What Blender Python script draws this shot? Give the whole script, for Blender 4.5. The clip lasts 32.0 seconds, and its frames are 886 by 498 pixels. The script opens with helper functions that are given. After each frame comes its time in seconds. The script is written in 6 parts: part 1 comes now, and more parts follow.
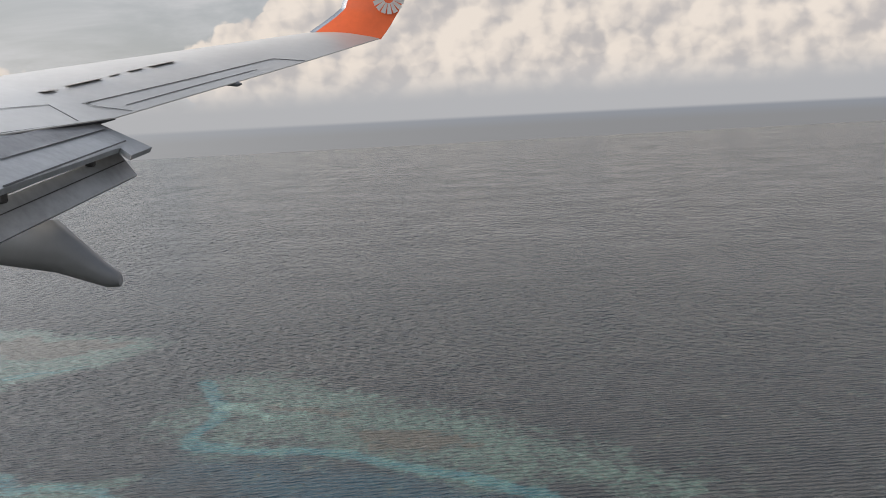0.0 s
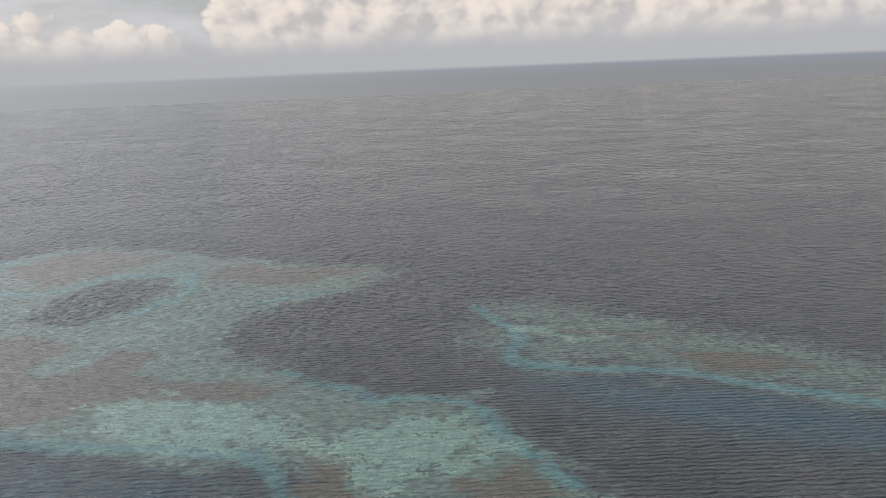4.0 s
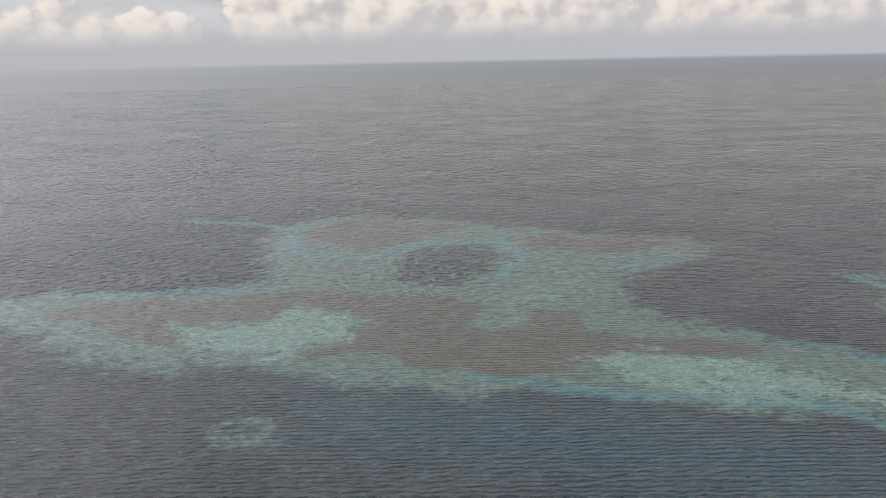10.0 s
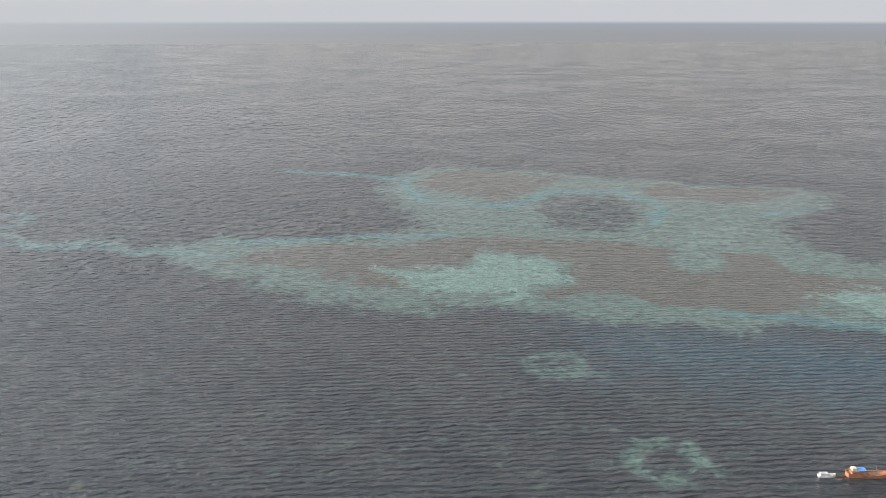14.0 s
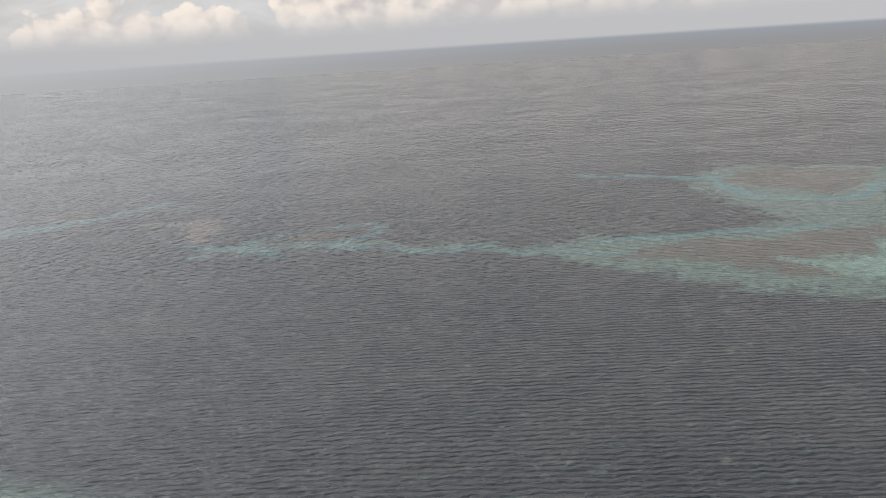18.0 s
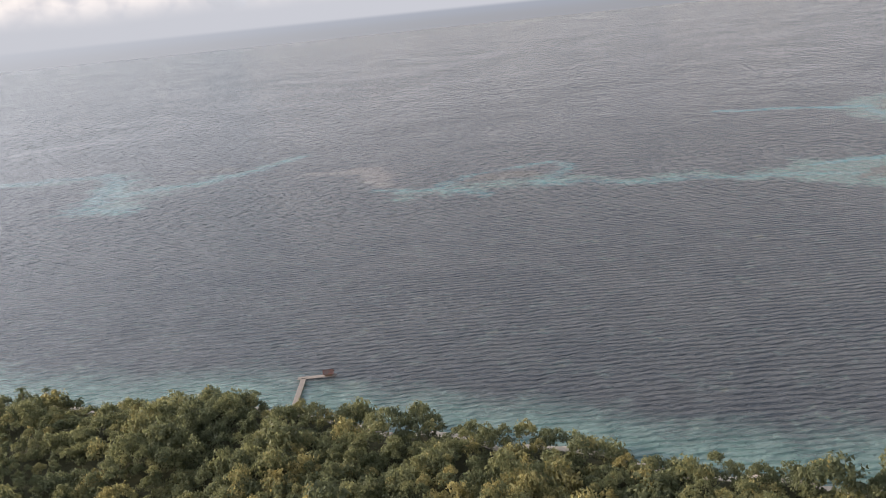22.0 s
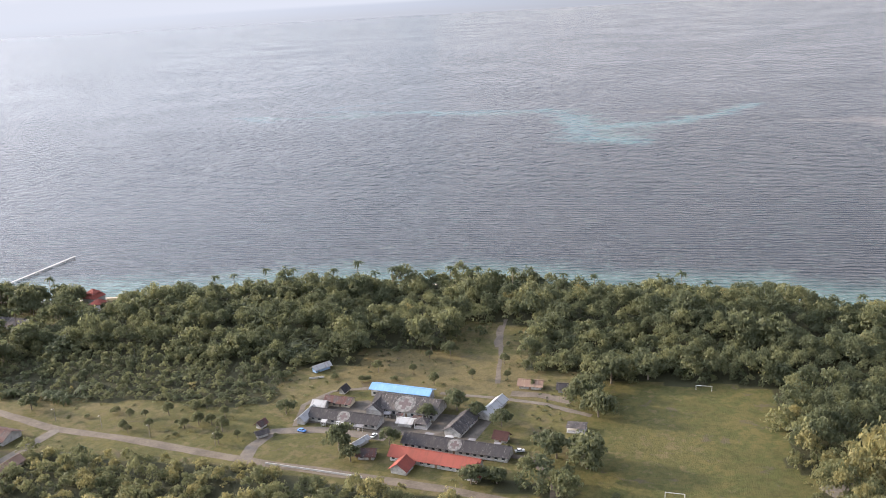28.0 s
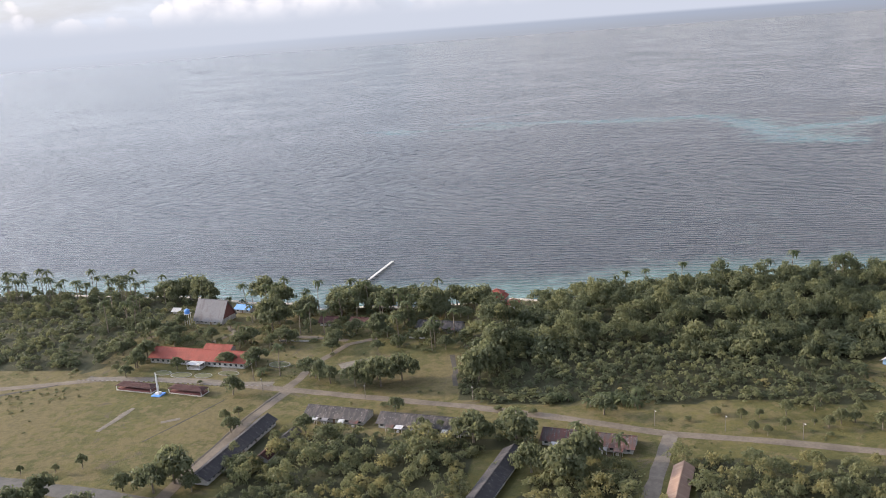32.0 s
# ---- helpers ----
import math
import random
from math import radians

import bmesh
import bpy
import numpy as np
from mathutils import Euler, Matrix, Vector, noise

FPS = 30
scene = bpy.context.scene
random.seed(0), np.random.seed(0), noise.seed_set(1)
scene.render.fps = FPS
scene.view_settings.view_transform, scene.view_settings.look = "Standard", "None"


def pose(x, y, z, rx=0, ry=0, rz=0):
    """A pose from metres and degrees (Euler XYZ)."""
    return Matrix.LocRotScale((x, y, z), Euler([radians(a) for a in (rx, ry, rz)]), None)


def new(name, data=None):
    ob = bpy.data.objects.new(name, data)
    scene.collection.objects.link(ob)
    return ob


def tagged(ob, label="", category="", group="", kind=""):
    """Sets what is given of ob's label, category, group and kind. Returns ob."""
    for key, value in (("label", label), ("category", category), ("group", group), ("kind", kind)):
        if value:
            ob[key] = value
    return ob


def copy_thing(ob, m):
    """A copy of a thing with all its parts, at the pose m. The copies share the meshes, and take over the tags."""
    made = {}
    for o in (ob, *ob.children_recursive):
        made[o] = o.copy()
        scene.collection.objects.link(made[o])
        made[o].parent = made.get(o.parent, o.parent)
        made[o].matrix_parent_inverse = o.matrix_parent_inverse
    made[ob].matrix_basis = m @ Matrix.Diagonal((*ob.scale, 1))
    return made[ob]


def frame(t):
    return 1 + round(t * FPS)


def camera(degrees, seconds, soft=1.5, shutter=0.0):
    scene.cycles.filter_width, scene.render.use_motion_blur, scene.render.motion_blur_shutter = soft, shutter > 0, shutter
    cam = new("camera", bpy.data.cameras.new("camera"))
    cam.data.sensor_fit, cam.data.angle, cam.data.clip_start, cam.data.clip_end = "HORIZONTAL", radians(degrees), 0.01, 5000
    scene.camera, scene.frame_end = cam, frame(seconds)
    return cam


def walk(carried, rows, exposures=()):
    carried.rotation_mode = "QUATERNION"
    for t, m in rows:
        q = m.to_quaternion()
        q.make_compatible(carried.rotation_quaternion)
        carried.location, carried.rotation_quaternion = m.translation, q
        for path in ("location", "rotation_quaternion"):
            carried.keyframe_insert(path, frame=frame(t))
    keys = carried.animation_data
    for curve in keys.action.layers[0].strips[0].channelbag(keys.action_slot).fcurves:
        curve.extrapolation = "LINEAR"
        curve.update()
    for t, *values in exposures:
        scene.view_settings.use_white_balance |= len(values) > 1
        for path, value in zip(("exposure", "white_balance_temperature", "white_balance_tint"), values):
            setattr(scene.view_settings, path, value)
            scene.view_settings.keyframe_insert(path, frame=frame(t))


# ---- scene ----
cam = camera(52.07, 32.0, soft=0.95)
ROWS = [
    (0.0, pose(-1.29, -0.00, 161.31, 81.467, 2.890, -3.846)),
    (0.5, pose(-20.89, 0.02, 160.56, 80.867, 3.161, -3.989)),
    (1.0, pose(-40.48, 0.04, 159.81, 80.379, 3.253, -3.614)),
    (1.5, pose(-60.06, 0.08, 159.05, 79.892, 3.667, -3.366)),
    (2.0, pose(-79.64, 0.12, 158.28, 79.601, 3.514, -3.248)),
    (2.5, pose(-99.21, 0.16, 157.51, 79.288, 3.306, -3.116)),
    (3.0, pose(-118.78, 0.21, 156.72, 79.018, 2.991, -3.060)),
    (3.5, pose(-138.34, 0.27, 155.92, 78.734, 2.596, -2.632)),
    (4.0, pose(-157.90, 0.33, 155.11, 78.398, 2.328, -2.188)),
    (4.5, pose(-177.45, 0.40, 154.30, 78.283, 2.253, -1.619)),
    (6.5, pose(-255.63, 0.71, 150.94, 78.845, 1.632, -0.123)),
    (7.0, pose(-275.17, 0.80, 150.08, 78.737, 1.738, -0.107)),
    (7.5, pose(-294.70, 0.88, 149.21, 78.749, 1.851, -0.312)),
    (8.0, pose(-314.23, 0.97, 148.32, 78.818, 1.838, -0.205)),
    (8.5, pose(-333.76, 1.06, 147.43, 78.701, 1.769, -0.197)),
    (9.0, pose(-353.29, 1.16, 146.53, 78.627, 1.621, -0.468)),
    (9.5, pose(-372.82, 1.25, 145.62, 78.292, 1.401, -0.749)),
    (10.0, pose(-392.34, 1.34, 144.70, 77.990, 1.167, -1.007)),
    (10.5, pose(-411.87, 1.44, 143.77, 77.778, 0.925, -1.070)),
    (11.0, pose(-431.39, 1.53, 142.84, 77.311, 0.783, -1.070)),
    (11.5, pose(-450.92, 1.63, 141.89, 76.599, 0.634, -1.300)),
    (12.0, pose(-470.44, 1.72, 140.93, 75.889, 0.516, -1.786)),
    (12.5, pose(-489.96, 1.81, 139.96, 75.255, 0.147, -3.154)),
    (13.0, pose(-509.49, 1.90, 138.99, 75.075, 0.065, -4.245)),
    (13.5, pose(-529.01, 1.98, 138.00, 75.381, -0.014, -5.046)),
    (14.0, pose(-548.54, 2.07, 137.01, 75.608, 0.036, -5.463)),
    (14.5, pose(-568.07, 2.15, 136.00, 76.051, 0.315, -5.310)),
    (16.5, pose(-646.20, 2.43, 131.89, 74.021, 2.778, -0.382)),
    (17.0, pose(-665.74, 2.49, 130.83, 74.277, 3.162, 0.685)),
    (17.5, pose(-685.28, 2.54, 129.77, 76.037, 3.410, 1.465)),
    (18.0, pose(-704.83, 2.59, 128.70, 77.096, 3.676, 1.765)),
    (18.5, pose(-724.37, 2.64, 127.62, 77.379, 3.981, 1.590)),
    (19.0, pose(-743.93, 2.67, 126.53, 77.367, 4.060, 1.278)),
    (19.5, pose(-763.49, 2.70, 125.43, 76.988, 4.353, 0.863)),
    (20.0, pose(-783.05, 2.72, 124.32, 76.703, 4.507, -0.295)),
    (20.5, pose(-802.61, 2.73, 123.20, 76.527, 4.888, -1.145)),
    (21.0, pose(-822.19, 2.74, 122.07, 76.303, 5.133, -1.465)),
    (21.5, pose(-841.76, 2.74, 120.93, 75.999, 5.435, -1.346)),
    (22.0, pose(-861.35, 2.72, 119.78, 74.838, 5.667, -0.566)),
    (22.5, pose(-880.93, 2.70, 118.62, 73.079, 5.440, 0.251)),
    (23.0, pose(-900.53, 2.67, 117.45, 71.962, 5.240, 0.491)),
    (23.5, pose(-920.13, 2.63, 116.27, 71.597, 5.464, 0.638)),
    (24.0, pose(-939.74, 2.58, 115.08, 71.833, 5.250, 1.408)),
    (24.5, pose(-959.35, 2.51, 113.88, 73.184, 4.466, 3.140)),
    (25.0, pose(-978.98, 2.44, 112.68, 74.715, 3.785, 6.180)),
    (25.5, pose(-998.61, 2.35, 111.46, 75.223, 3.670, 8.363)),
    (27.5, pose(-1077.21, 1.89, 106.49, 74.107, 3.310, 10.101)),
    (28.0, pose(-1096.88, 1.74, 105.22, 74.246, 3.250, 11.183)),
    (28.5, pose(-1116.56, 1.57, 103.95, 76.478, 3.080, 12.086)),
    (29.0, pose(-1136.25, 1.40, 102.66, 78.858, 2.766, 12.420)),
    (29.5, pose(-1155.95, 1.20, 101.36, 79.390, 2.242, 11.660)),
    (30.0, pose(-1175.67, 0.99, 100.06, 78.206, 2.148, 11.234)),
    (30.5, pose(-1195.39, 0.77, 98.74, 77.078, 2.716, 11.189)),
    (31.0, pose(-1215.12, 0.53, 97.41, 76.517, 3.268, 10.859)),
    (31.5, pose(-1234.86, 0.27, 96.08, 76.223, 3.845, 10.136)),
    (32.0, pose(-1254.62, -0.00, 94.73, 75.965, 4.192, 9.453)),
]
EXPOSURES = [(0.0, -0.04, 6370, 11), (6.5, 0.06, 6270, 12), (11.0, 0.10, 6270, 12), (12.2, 0.22, 6270, 11), (13.0, 0.38, 6220, 10), (14.5, 0.34, 6220, 10), (16.5, 0.73, 6420, 11), (17.1, 0.73, 6420, 11), (17.7, 0.29, 6420, 11),
             (18.5, 0.12, 6370, 11), (20.0, 0.19, 6320, 11), (22.0, 0.38, 6110, 14), (23.0, 1.04, 6060, 16), (24.0, 1.04, 6110, 17), (25.0, 0.24, 5910, 15),
             (25.6, 0.24, 5860, 15), (27.5, 0.90, 5810, 15), (28.5, 0.60, 5860, 15), (29.5, 0.30, 5910, 15), (32.0, 0.56, 5760, 14)]
walk(cam, ROWS, EXPOSURES)

# ---- light ----
SUN_AZ, SUN_EL = radians(-81), radians(17)          # azimuth from +y towards +x
world = bpy.data.worlds.new("sky")
scene.world = world
world.use_nodes = True


class Nodes:
    """Short hand for building a node tree."""

    def __init__(self, tree):
        self.tree = tree
        tree.nodes.clear()

    def add(self, kind, **values):
        node = self.tree.nodes.new(kind)
        for key, value in values.items():
            if key == "op":
                node.operation = value
            elif key == "blend":
                node.blend_type = value
            elif key == "dims":
                node.noise_dimensions = value
        return node

    def plug(self, socket, value):
        if isinstance(value, bpy.types.NodeSocket):
            self.tree.links.new(value, socket)
        elif isinstance(value, (tuple, list)) and len(value) == 3 and socket.type == "RGBA":
            socket.default_value = (*value, 1)
        else:
            socket.default_value = value

    def math(self, op, a, b=0.0, c=0.0, clamp=False):
        n = self.add("ShaderNodeMath", op=op)
        n.use_clamp = clamp
        for s, v in zip(n.inputs, (a, b, c)):
            self.plug(s, v)
        return n.outputs[0]

    def mix(self, f, a, b, blend="MIX"):
        n = self.tree.nodes.new("ShaderNodeMix")
        n.data_type, n.blend_type, n.clamp_factor = "RGBA", blend, True
        self.plug(n.inputs["Factor"], f)
        self.plug(n.inputs[6], a)
        self.plug(n.inputs[7], b)
        return n.outputs[2]

    def step(self, v, lo, hi, a=0.0, b=1.0):
        n = self.tree.nodes.new("ShaderNodeMapRange")
        n.interpolation_type = "SMOOTHSTEP"
        for s, x in zip(n.inputs, (v, lo, hi, a, b)):
            self.plug(s, x)
        return n.outputs[0]

    def noise(self, vec, scale, detail=4.0, rough=0.55, dist=0.0):
        n = self.tree.nodes.new("ShaderNodeTexNoise")
        self.plug(n.inputs["Vector"], vec)
        n.inputs["Scale"].default_value = scale
        n.inputs["Detail"].default_value = detail
        n.inputs["Roughness"].default_value = rough
        n.inputs["Distortion"].default_value = dist
        return n.outputs["Fac"]

    def scaled(self, vec, s, r=(0, 0, 0)):
        n = self.tree.nodes.new("ShaderNodeMapping")
        n.inputs["Scale"].default_value = s
        n.inputs["Rotation"].default_value = r
        self.plug(n.inputs["Vector"], vec)
        return n.outputs[0]

    def attr(self, name):
        n = self.tree.nodes.new("ShaderNodeAttribute")
        n.attribute_name = name
        return n.outputs["Fac"]


def billow(n, vec):
    """Heaped cloud: rounded cells over coarser rounded cells, roughened a little."""
    warp = n.add("ShaderNodeTexNoise")
    n.plug(warp.inputs["Vector"], vec)
    warp.inputs["Scale"].default_value = 40.0
    warp.inputs["Detail"].default_value = 4.0
    add = n.add("ShaderNodeVectorMath")
    add.operation = "MULTIPLY_ADD"
    n.plug(add.inputs[0], warp.outputs["Color"])
    add.inputs[1].default_value = (0.016, 0.016, 0)
    n.plug(add.inputs[2], vec)
    out = None
    for scale, weight in ((5.0, 0.52), (13.0, 0.42), (33.0, 0.25), (85.0, 0.10)):
        v = n.add("ShaderNodeTexVoronoi")
        v.feature = "SMOOTH_F1"
        v.voronoi_dimensions = "2D"
        n.plug(v.inputs["Vector"], add.outputs[0])
        v.inputs["Scale"].default_value = scale
        v.inputs["Smoothness"].default_value = 0.12
        d = v.outputs["Distance"]
        k = n.math("MULTIPLY", n.math("SUBTRACT", 1.0, n.math("MULTIPLY", n.math("MULTIPLY", d, d), 1.4)), weight)
        out = k if out is None else n.math("ADD", out, k)
    return n.math("SUBTRACT", out, 0.12)


def build_sky():
    n = Nodes(world.node_tree)
    co = n.add("ShaderNodeTexCoord").outputs["Generated"]
    sep = n.add("ShaderNodeSeparateXYZ")
    n.plug(sep.inputs[0], co)
    x, y, z = sep.outputs
    az = n.math("ARCTAN2", x, y)                     # radians, right of +y
    el = n.math("ARCSINE", z)
    sky = n.add("ShaderNodeTexSky")
    sky.sky_type, sky.sun_disc = "NISHITA", False
    sky.sun_elevation, sky.sun_rotation = SUN_EL, SUN_AZ
    sky.air_density, sky.dust_density = 1.0, 3.0
    blue = n.mix(1.0, sky.outputs[0], (0.10, 0.10, 0.10), "MULTIPLY")
    # nearness to the sun's side of the sky
    toward = n.math("COSINE", n.math("SUBTRACT", az, SUN_AZ))
    glow = n.step(toward, -0.3, 1.0)
    # thin high cloud
    flat = n.add("ShaderNodeCombineXYZ")
    n.plug(flat.inputs[0], n.math("MULTIPLY", az, 1.0))
    n.plug(flat.inputs[1], n.math("MULTIPLY", el, 3.6))
    high = n.noise(flat.outputs[0], 5.0, 6, 0.6, 0.4)
    veil = n.mix(glow, (0.44, 0.45, 0.468), (0.53, 0.53, 0.53))
    veil = n.mix(n.step(high, 0.35, 0.7), n.mix(0.7, blue, veil), n.mix(glow, (0.55, 0.55, 0.555), (0.64, 0.632, 0.62)))
    veil = n.mix(1.0, veil, n.mix(n.step(el, 0.45, 1.1), (1.05, 1.05, 1.05), (0.42, 0.47, 0.56)), "MULTIPLY")
    glare = n.math("MULTIPLY", n.math("POWER", n.step(toward, -0.30, 0.95), 2.1), n.math("MULTIPLY", n.step(el, 0.14, 0.36), n.step(el, 0.6, 1.1, 1.0, 0.2)))
    veil = n.mix(1.0, veil, n.mix(glare, (1, 1, 1), (5.0, 4.95, 4.85)), "MULTIPLY")
    lift = n.step(el, 0.12, 0.35, 1.0, 1.40)
    veil = n.mix(1.0, veil, lift, "MULTIPLY")
    # banked cumulus over the horizon
    puff = n.add("ShaderNodeCombineXYZ")
    n.plug(puff.inputs[0], az)
    n.plug(puff.inputs[1], n.math("MULTIPLY", el, 1.15))
    lump = billow(n, puff.outputs[0])
    lump2 = n.noise(puff.outputs[0], 7.0, 3, 0.5)
    off = n.add("ShaderNodeVectorMath")
    off.operation = "ADD"
    n.plug(off.inputs[0], puff.outputs[0])
    off.inputs[1].default_value = (-0.013, 0.011, 0)
    lump_s = billow(n, off.outputs[0])
    top = n.math("ADD", n.math("MULTIPLY", n.math("SUBTRACT", lump2, 0.5), 0.34), 0.165)
    rise = n.step(az, -0.24, -0.02)
    top = n.math("MULTIPLY", top, n.math("ADD", n.math("MULTIPLY", rise, 0.80), 0.20))
    edge = n.math("ADD", n.math("SUBTRACT", top, el), n.math("MULTIPLY", n.math("SUBTRACT", lump, 0.75), 0.13))
    mask = n.step(edge, -0.002, 0.009)
    lit = n.step(n.math("ADD", n.math("SUBTRACT", lump, lump_s), n.math("MULTIPLY", n.math("SUBTRACT", lump2, 0.5), 0.10)), -0.26, 0.19)
    base = n.step(el, 0.015, 0.06)
    cloud = n.mix(lit, (0.535, 0.50, 0.48), (0.90, 0.795, 0.685))
    cloud = n.mix(n.math("MULTIPLY", n.math("SUBTRACT", 1.0, base), 0.55), cloud, (0.56, 0.555, 0.55))
    out = n.mix(n.math("MULTIPLY", mask, 0.9), veil, cloud)
    # haze bank on the horizon
    haze = n.mix(glow, (0.475, 0.475, 0.480), (0.455, 0.455, 0.455))
    out = n.mix(n.step(n.math("ADD", el, n.math("MULTIPLY", lump2, 0.012)), 0.016, 0.044, 1.0, 0.0), out, haze)
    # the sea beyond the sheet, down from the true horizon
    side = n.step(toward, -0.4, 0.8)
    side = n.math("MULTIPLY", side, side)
    # haze and the brighter sun side are painted into this band's colours
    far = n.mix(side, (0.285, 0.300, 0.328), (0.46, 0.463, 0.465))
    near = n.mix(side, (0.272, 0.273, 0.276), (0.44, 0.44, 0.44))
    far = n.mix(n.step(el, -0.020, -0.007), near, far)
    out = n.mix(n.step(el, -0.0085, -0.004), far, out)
    bg = n.add("ShaderNodeBackground")
    n.plug(bg.inputs[0], out)
    bg.inputs[1].default_value = 1.0
    o = n.add("ShaderNodeOutputWorld")
    n.plug(o.inputs[0], bg.outputs[0])


build_sky()
lamp = bpy.data.lights.new("sun", "SUN")
lamp.energy, lamp.angle, lamp.color = 5.0, radians(1.5), (1.0, 0.80, 0.55)
sun_dir = Vector((math.sin(SUN_AZ) * math.cos(SUN_EL), math.cos(SUN_AZ) * math.cos(SUN_EL), math.sin(SUN_EL)))
sun = new("sun", lamp)
sun.rotation_euler = sun_dir.to_track_quat("Z", "Y").to_euler()
sun.location = (-2500, 600, 400)


# ---- materials ----
def material(name):
    m = bpy.data.materials.new(name)
    m.use_nodes = True
    n = Nodes(m.node_tree)
    bsdf = n.add("ShaderNodeBsdfPrincipled")
    out = n.add("ShaderNodeOutputMaterial")
    n.plug(out.inputs[0], bsdf.outputs[0])
    return m, n, bsdf


def plain(name, col, rough=0.7, metal=0.0, vary=0.25, scale=1.5, bump=0.0, bump_scale=8.0, rnd=0.0):
    """A painted, woven or cast surface with grain and stains at two scales."""
    m, n, b = material(name)
    co = n.add("ShaderNodeTexCoord").outputs["Object"]
    big = n.noise(co, scale, 5, 0.6)
    fine = n.noise(co, scale * 9, 3, 0.6)
    v = n.math("ADD", n.math("MULTIPLY", big, 0.65), n.math("MULTIPLY", fine, 0.35))
    dark = tuple(c * (1 - vary) for c in col)
    lite = tuple(min(1, c * (1 + vary)) for c in col)
    c = n.mix(n.step(v, 0.3, 0.7), dark, lite)
    if rnd:
        info = n.add("ShaderNodeObjectInfo").outputs["Random"]
        c = n.mix(n.math("MULTIPLY", info, rnd), c, dark)
    n.plug(b.inputs["Base Color"], c)
    b.inputs["Roughness"].default_value = rough
    b.inputs["Metallic"].default_value = metal
    if bump:
        bp = n.add("ShaderNodeBump")
        bp.inputs["Strength"].default_value = 0.5
        bp.inputs["Distance"].default_value = bump
        n.plug(bp.inputs["Height"], n.noise(co, bump_scale, 4))
        n.plug(b.inputs["Normal"], bp.outputs[0])
    return m


def water_material():
    m, n, b = material("sea_water")
    co = n.add("ShaderNodeTexCoord").outputs["Object"]
    sep = n.add("ShaderNodeSeparateXYZ")
    n.plug(sep.inputs[0], co)
    out_sea = sep.outputs[1]
    # what lies under the water: reef flats, coral beds, sand and their broken edges
    warp = n.noise(co, 0.012, 5, 0.6)
    mid = n.noise(co, 0.045, 5, 0.62, 0.6)
    fine = n.noise(n.scaled(co, (0.12, 0.12, 0.1)), 1.0, 6, 0.68, 0.6)
    grit = n.noise(n.scaled(co, (0.30, 0.22, 0.1)), 1.0, 4, 0.65, 0.3)
    jit = n.math("ADD", n.math("MULTIPLY", n.math("SUBTRACT", mid, 0.5), 0.8), n.math("MULTIPLY", n.math("SUBTRACT", fine, 0.5), 0.95))
    reef = n.step(n.math("ADD", n.attr("reef"), n.math("MULTIPLY", jit, 1.4)), 0.05, 0.60)
    rim = n.step(n.math("ADD", n.attr("rim"), n.math("MULTIPLY", jit, 1.1)), 0.15, 1.0)
    sand = n.step(n.math("ADD", n.attr("sand"), n.math("MULTIPLY", jit, 2.8)), 0.40, 0.54)
    sand = n.math("MULTIPLY", sand, n.step(n.attr("sand"), 0.02, 0.15))
    coral = n.step(n.math("ADD", n.attr("coral"), n.math("MULTIPLY", jit, 2.2)), 0.40, 0.48)
    heads = n.step(n.math("ADD", n.math("MULTIPLY", fine, 0.55), n.math("MULTIPLY", grit, 0.45)), 0.505, 0.545)
    sand = n.math("MULTIPLY", sand, n.math("SUBTRACT", 1.0, n.math("MULTIPLY", heads, 0.85)))
    coral = n.math("MULTIPLY", coral, n.step(n.math("ADD", grit, n.math("MULTIPLY", mid, 0.4)), 0.52, 0.60, 0.25, 1.0))
    deep = n.mix(n.step(warp, 0.35, 0.65), (0.030, 0.036, 0.043), (0.042, 0.047, 0.052))
    deep = n.mix(n.step(n.math("ADD", n.attr("fringe"), n.math("MULTIPLY", jit, 0.5)), 0.15, 1.0), deep, (0.022, 0.066, 0.096))
    c = n.mix(n.math("MULTIPLY", reef, 0.82), deep, n.mix(n.step(fine, 0.35, 0.65), (0.054, 0.088, 0.080), (0.105, 0.170, 0.152)))
    c = n.mix(n.math("MULTIPLY", n.math("MULTIPLY", rim, n.step(n.attr("rim"), 0.02, 0.2)), 0.66), c, n.mix(n.step(mid, 0.35, 0.65), (0.040, 0.132, 0.165), (0.078, 0.180, 0.182)))
    c = n.mix(n.math("MULTIPLY", coral, 0.9), c, n.mix(n.step(grit, 0.35, 0.65), (0.052, 0.050, 0.043), (0.086, 0.081, 0.071)))
    c = n.mix(n.math("MULTIPLY", sand, 0.76), c, n.mix(n.step(grit, 0.35, 0.65), (0.095, 0.175, 0.157), (0.215, 0.340, 0.300)))
    pale = n.step(n.math("ADD", n.attr("pale"), n.math("MULTIPLY", jit, 1.3)), 0.30, 0.75)
    c = n.mix(n.math("MULTIPLY", pale, 0.45), c, (0.190, 0.165, 0.145))
    shoal = n.step(n.math("ADD", n.attr("shoal"), n.math("MULTIPLY", jit, 0.5)), 0.0, 1.0)
    c = n.mix(n.math("MULTIPLY", shoal, 0.62), c, n.mix(n.step(mid, 0.35, 0.65), (0.085, 0.170, 0.150), (0.165, 0.255, 0.225)))
    b.inputs["IOR"].default_value = 1.33
    # waves near the coast: fronts, swell, chop and ripple
    swell = n.noise(n.scaled(co, (0.056, 0.20, 0.1), (0, 0, 0.06)), 1.0, 3, 0.55, 0.5)
    fronts = n.add("ShaderNodeTexWave")
    fronts.bands_direction = "Y"
    n.plug(fronts.inputs["Vector"], n.scaled(co, (1, 1, 1), (0, 0, 0.05)))
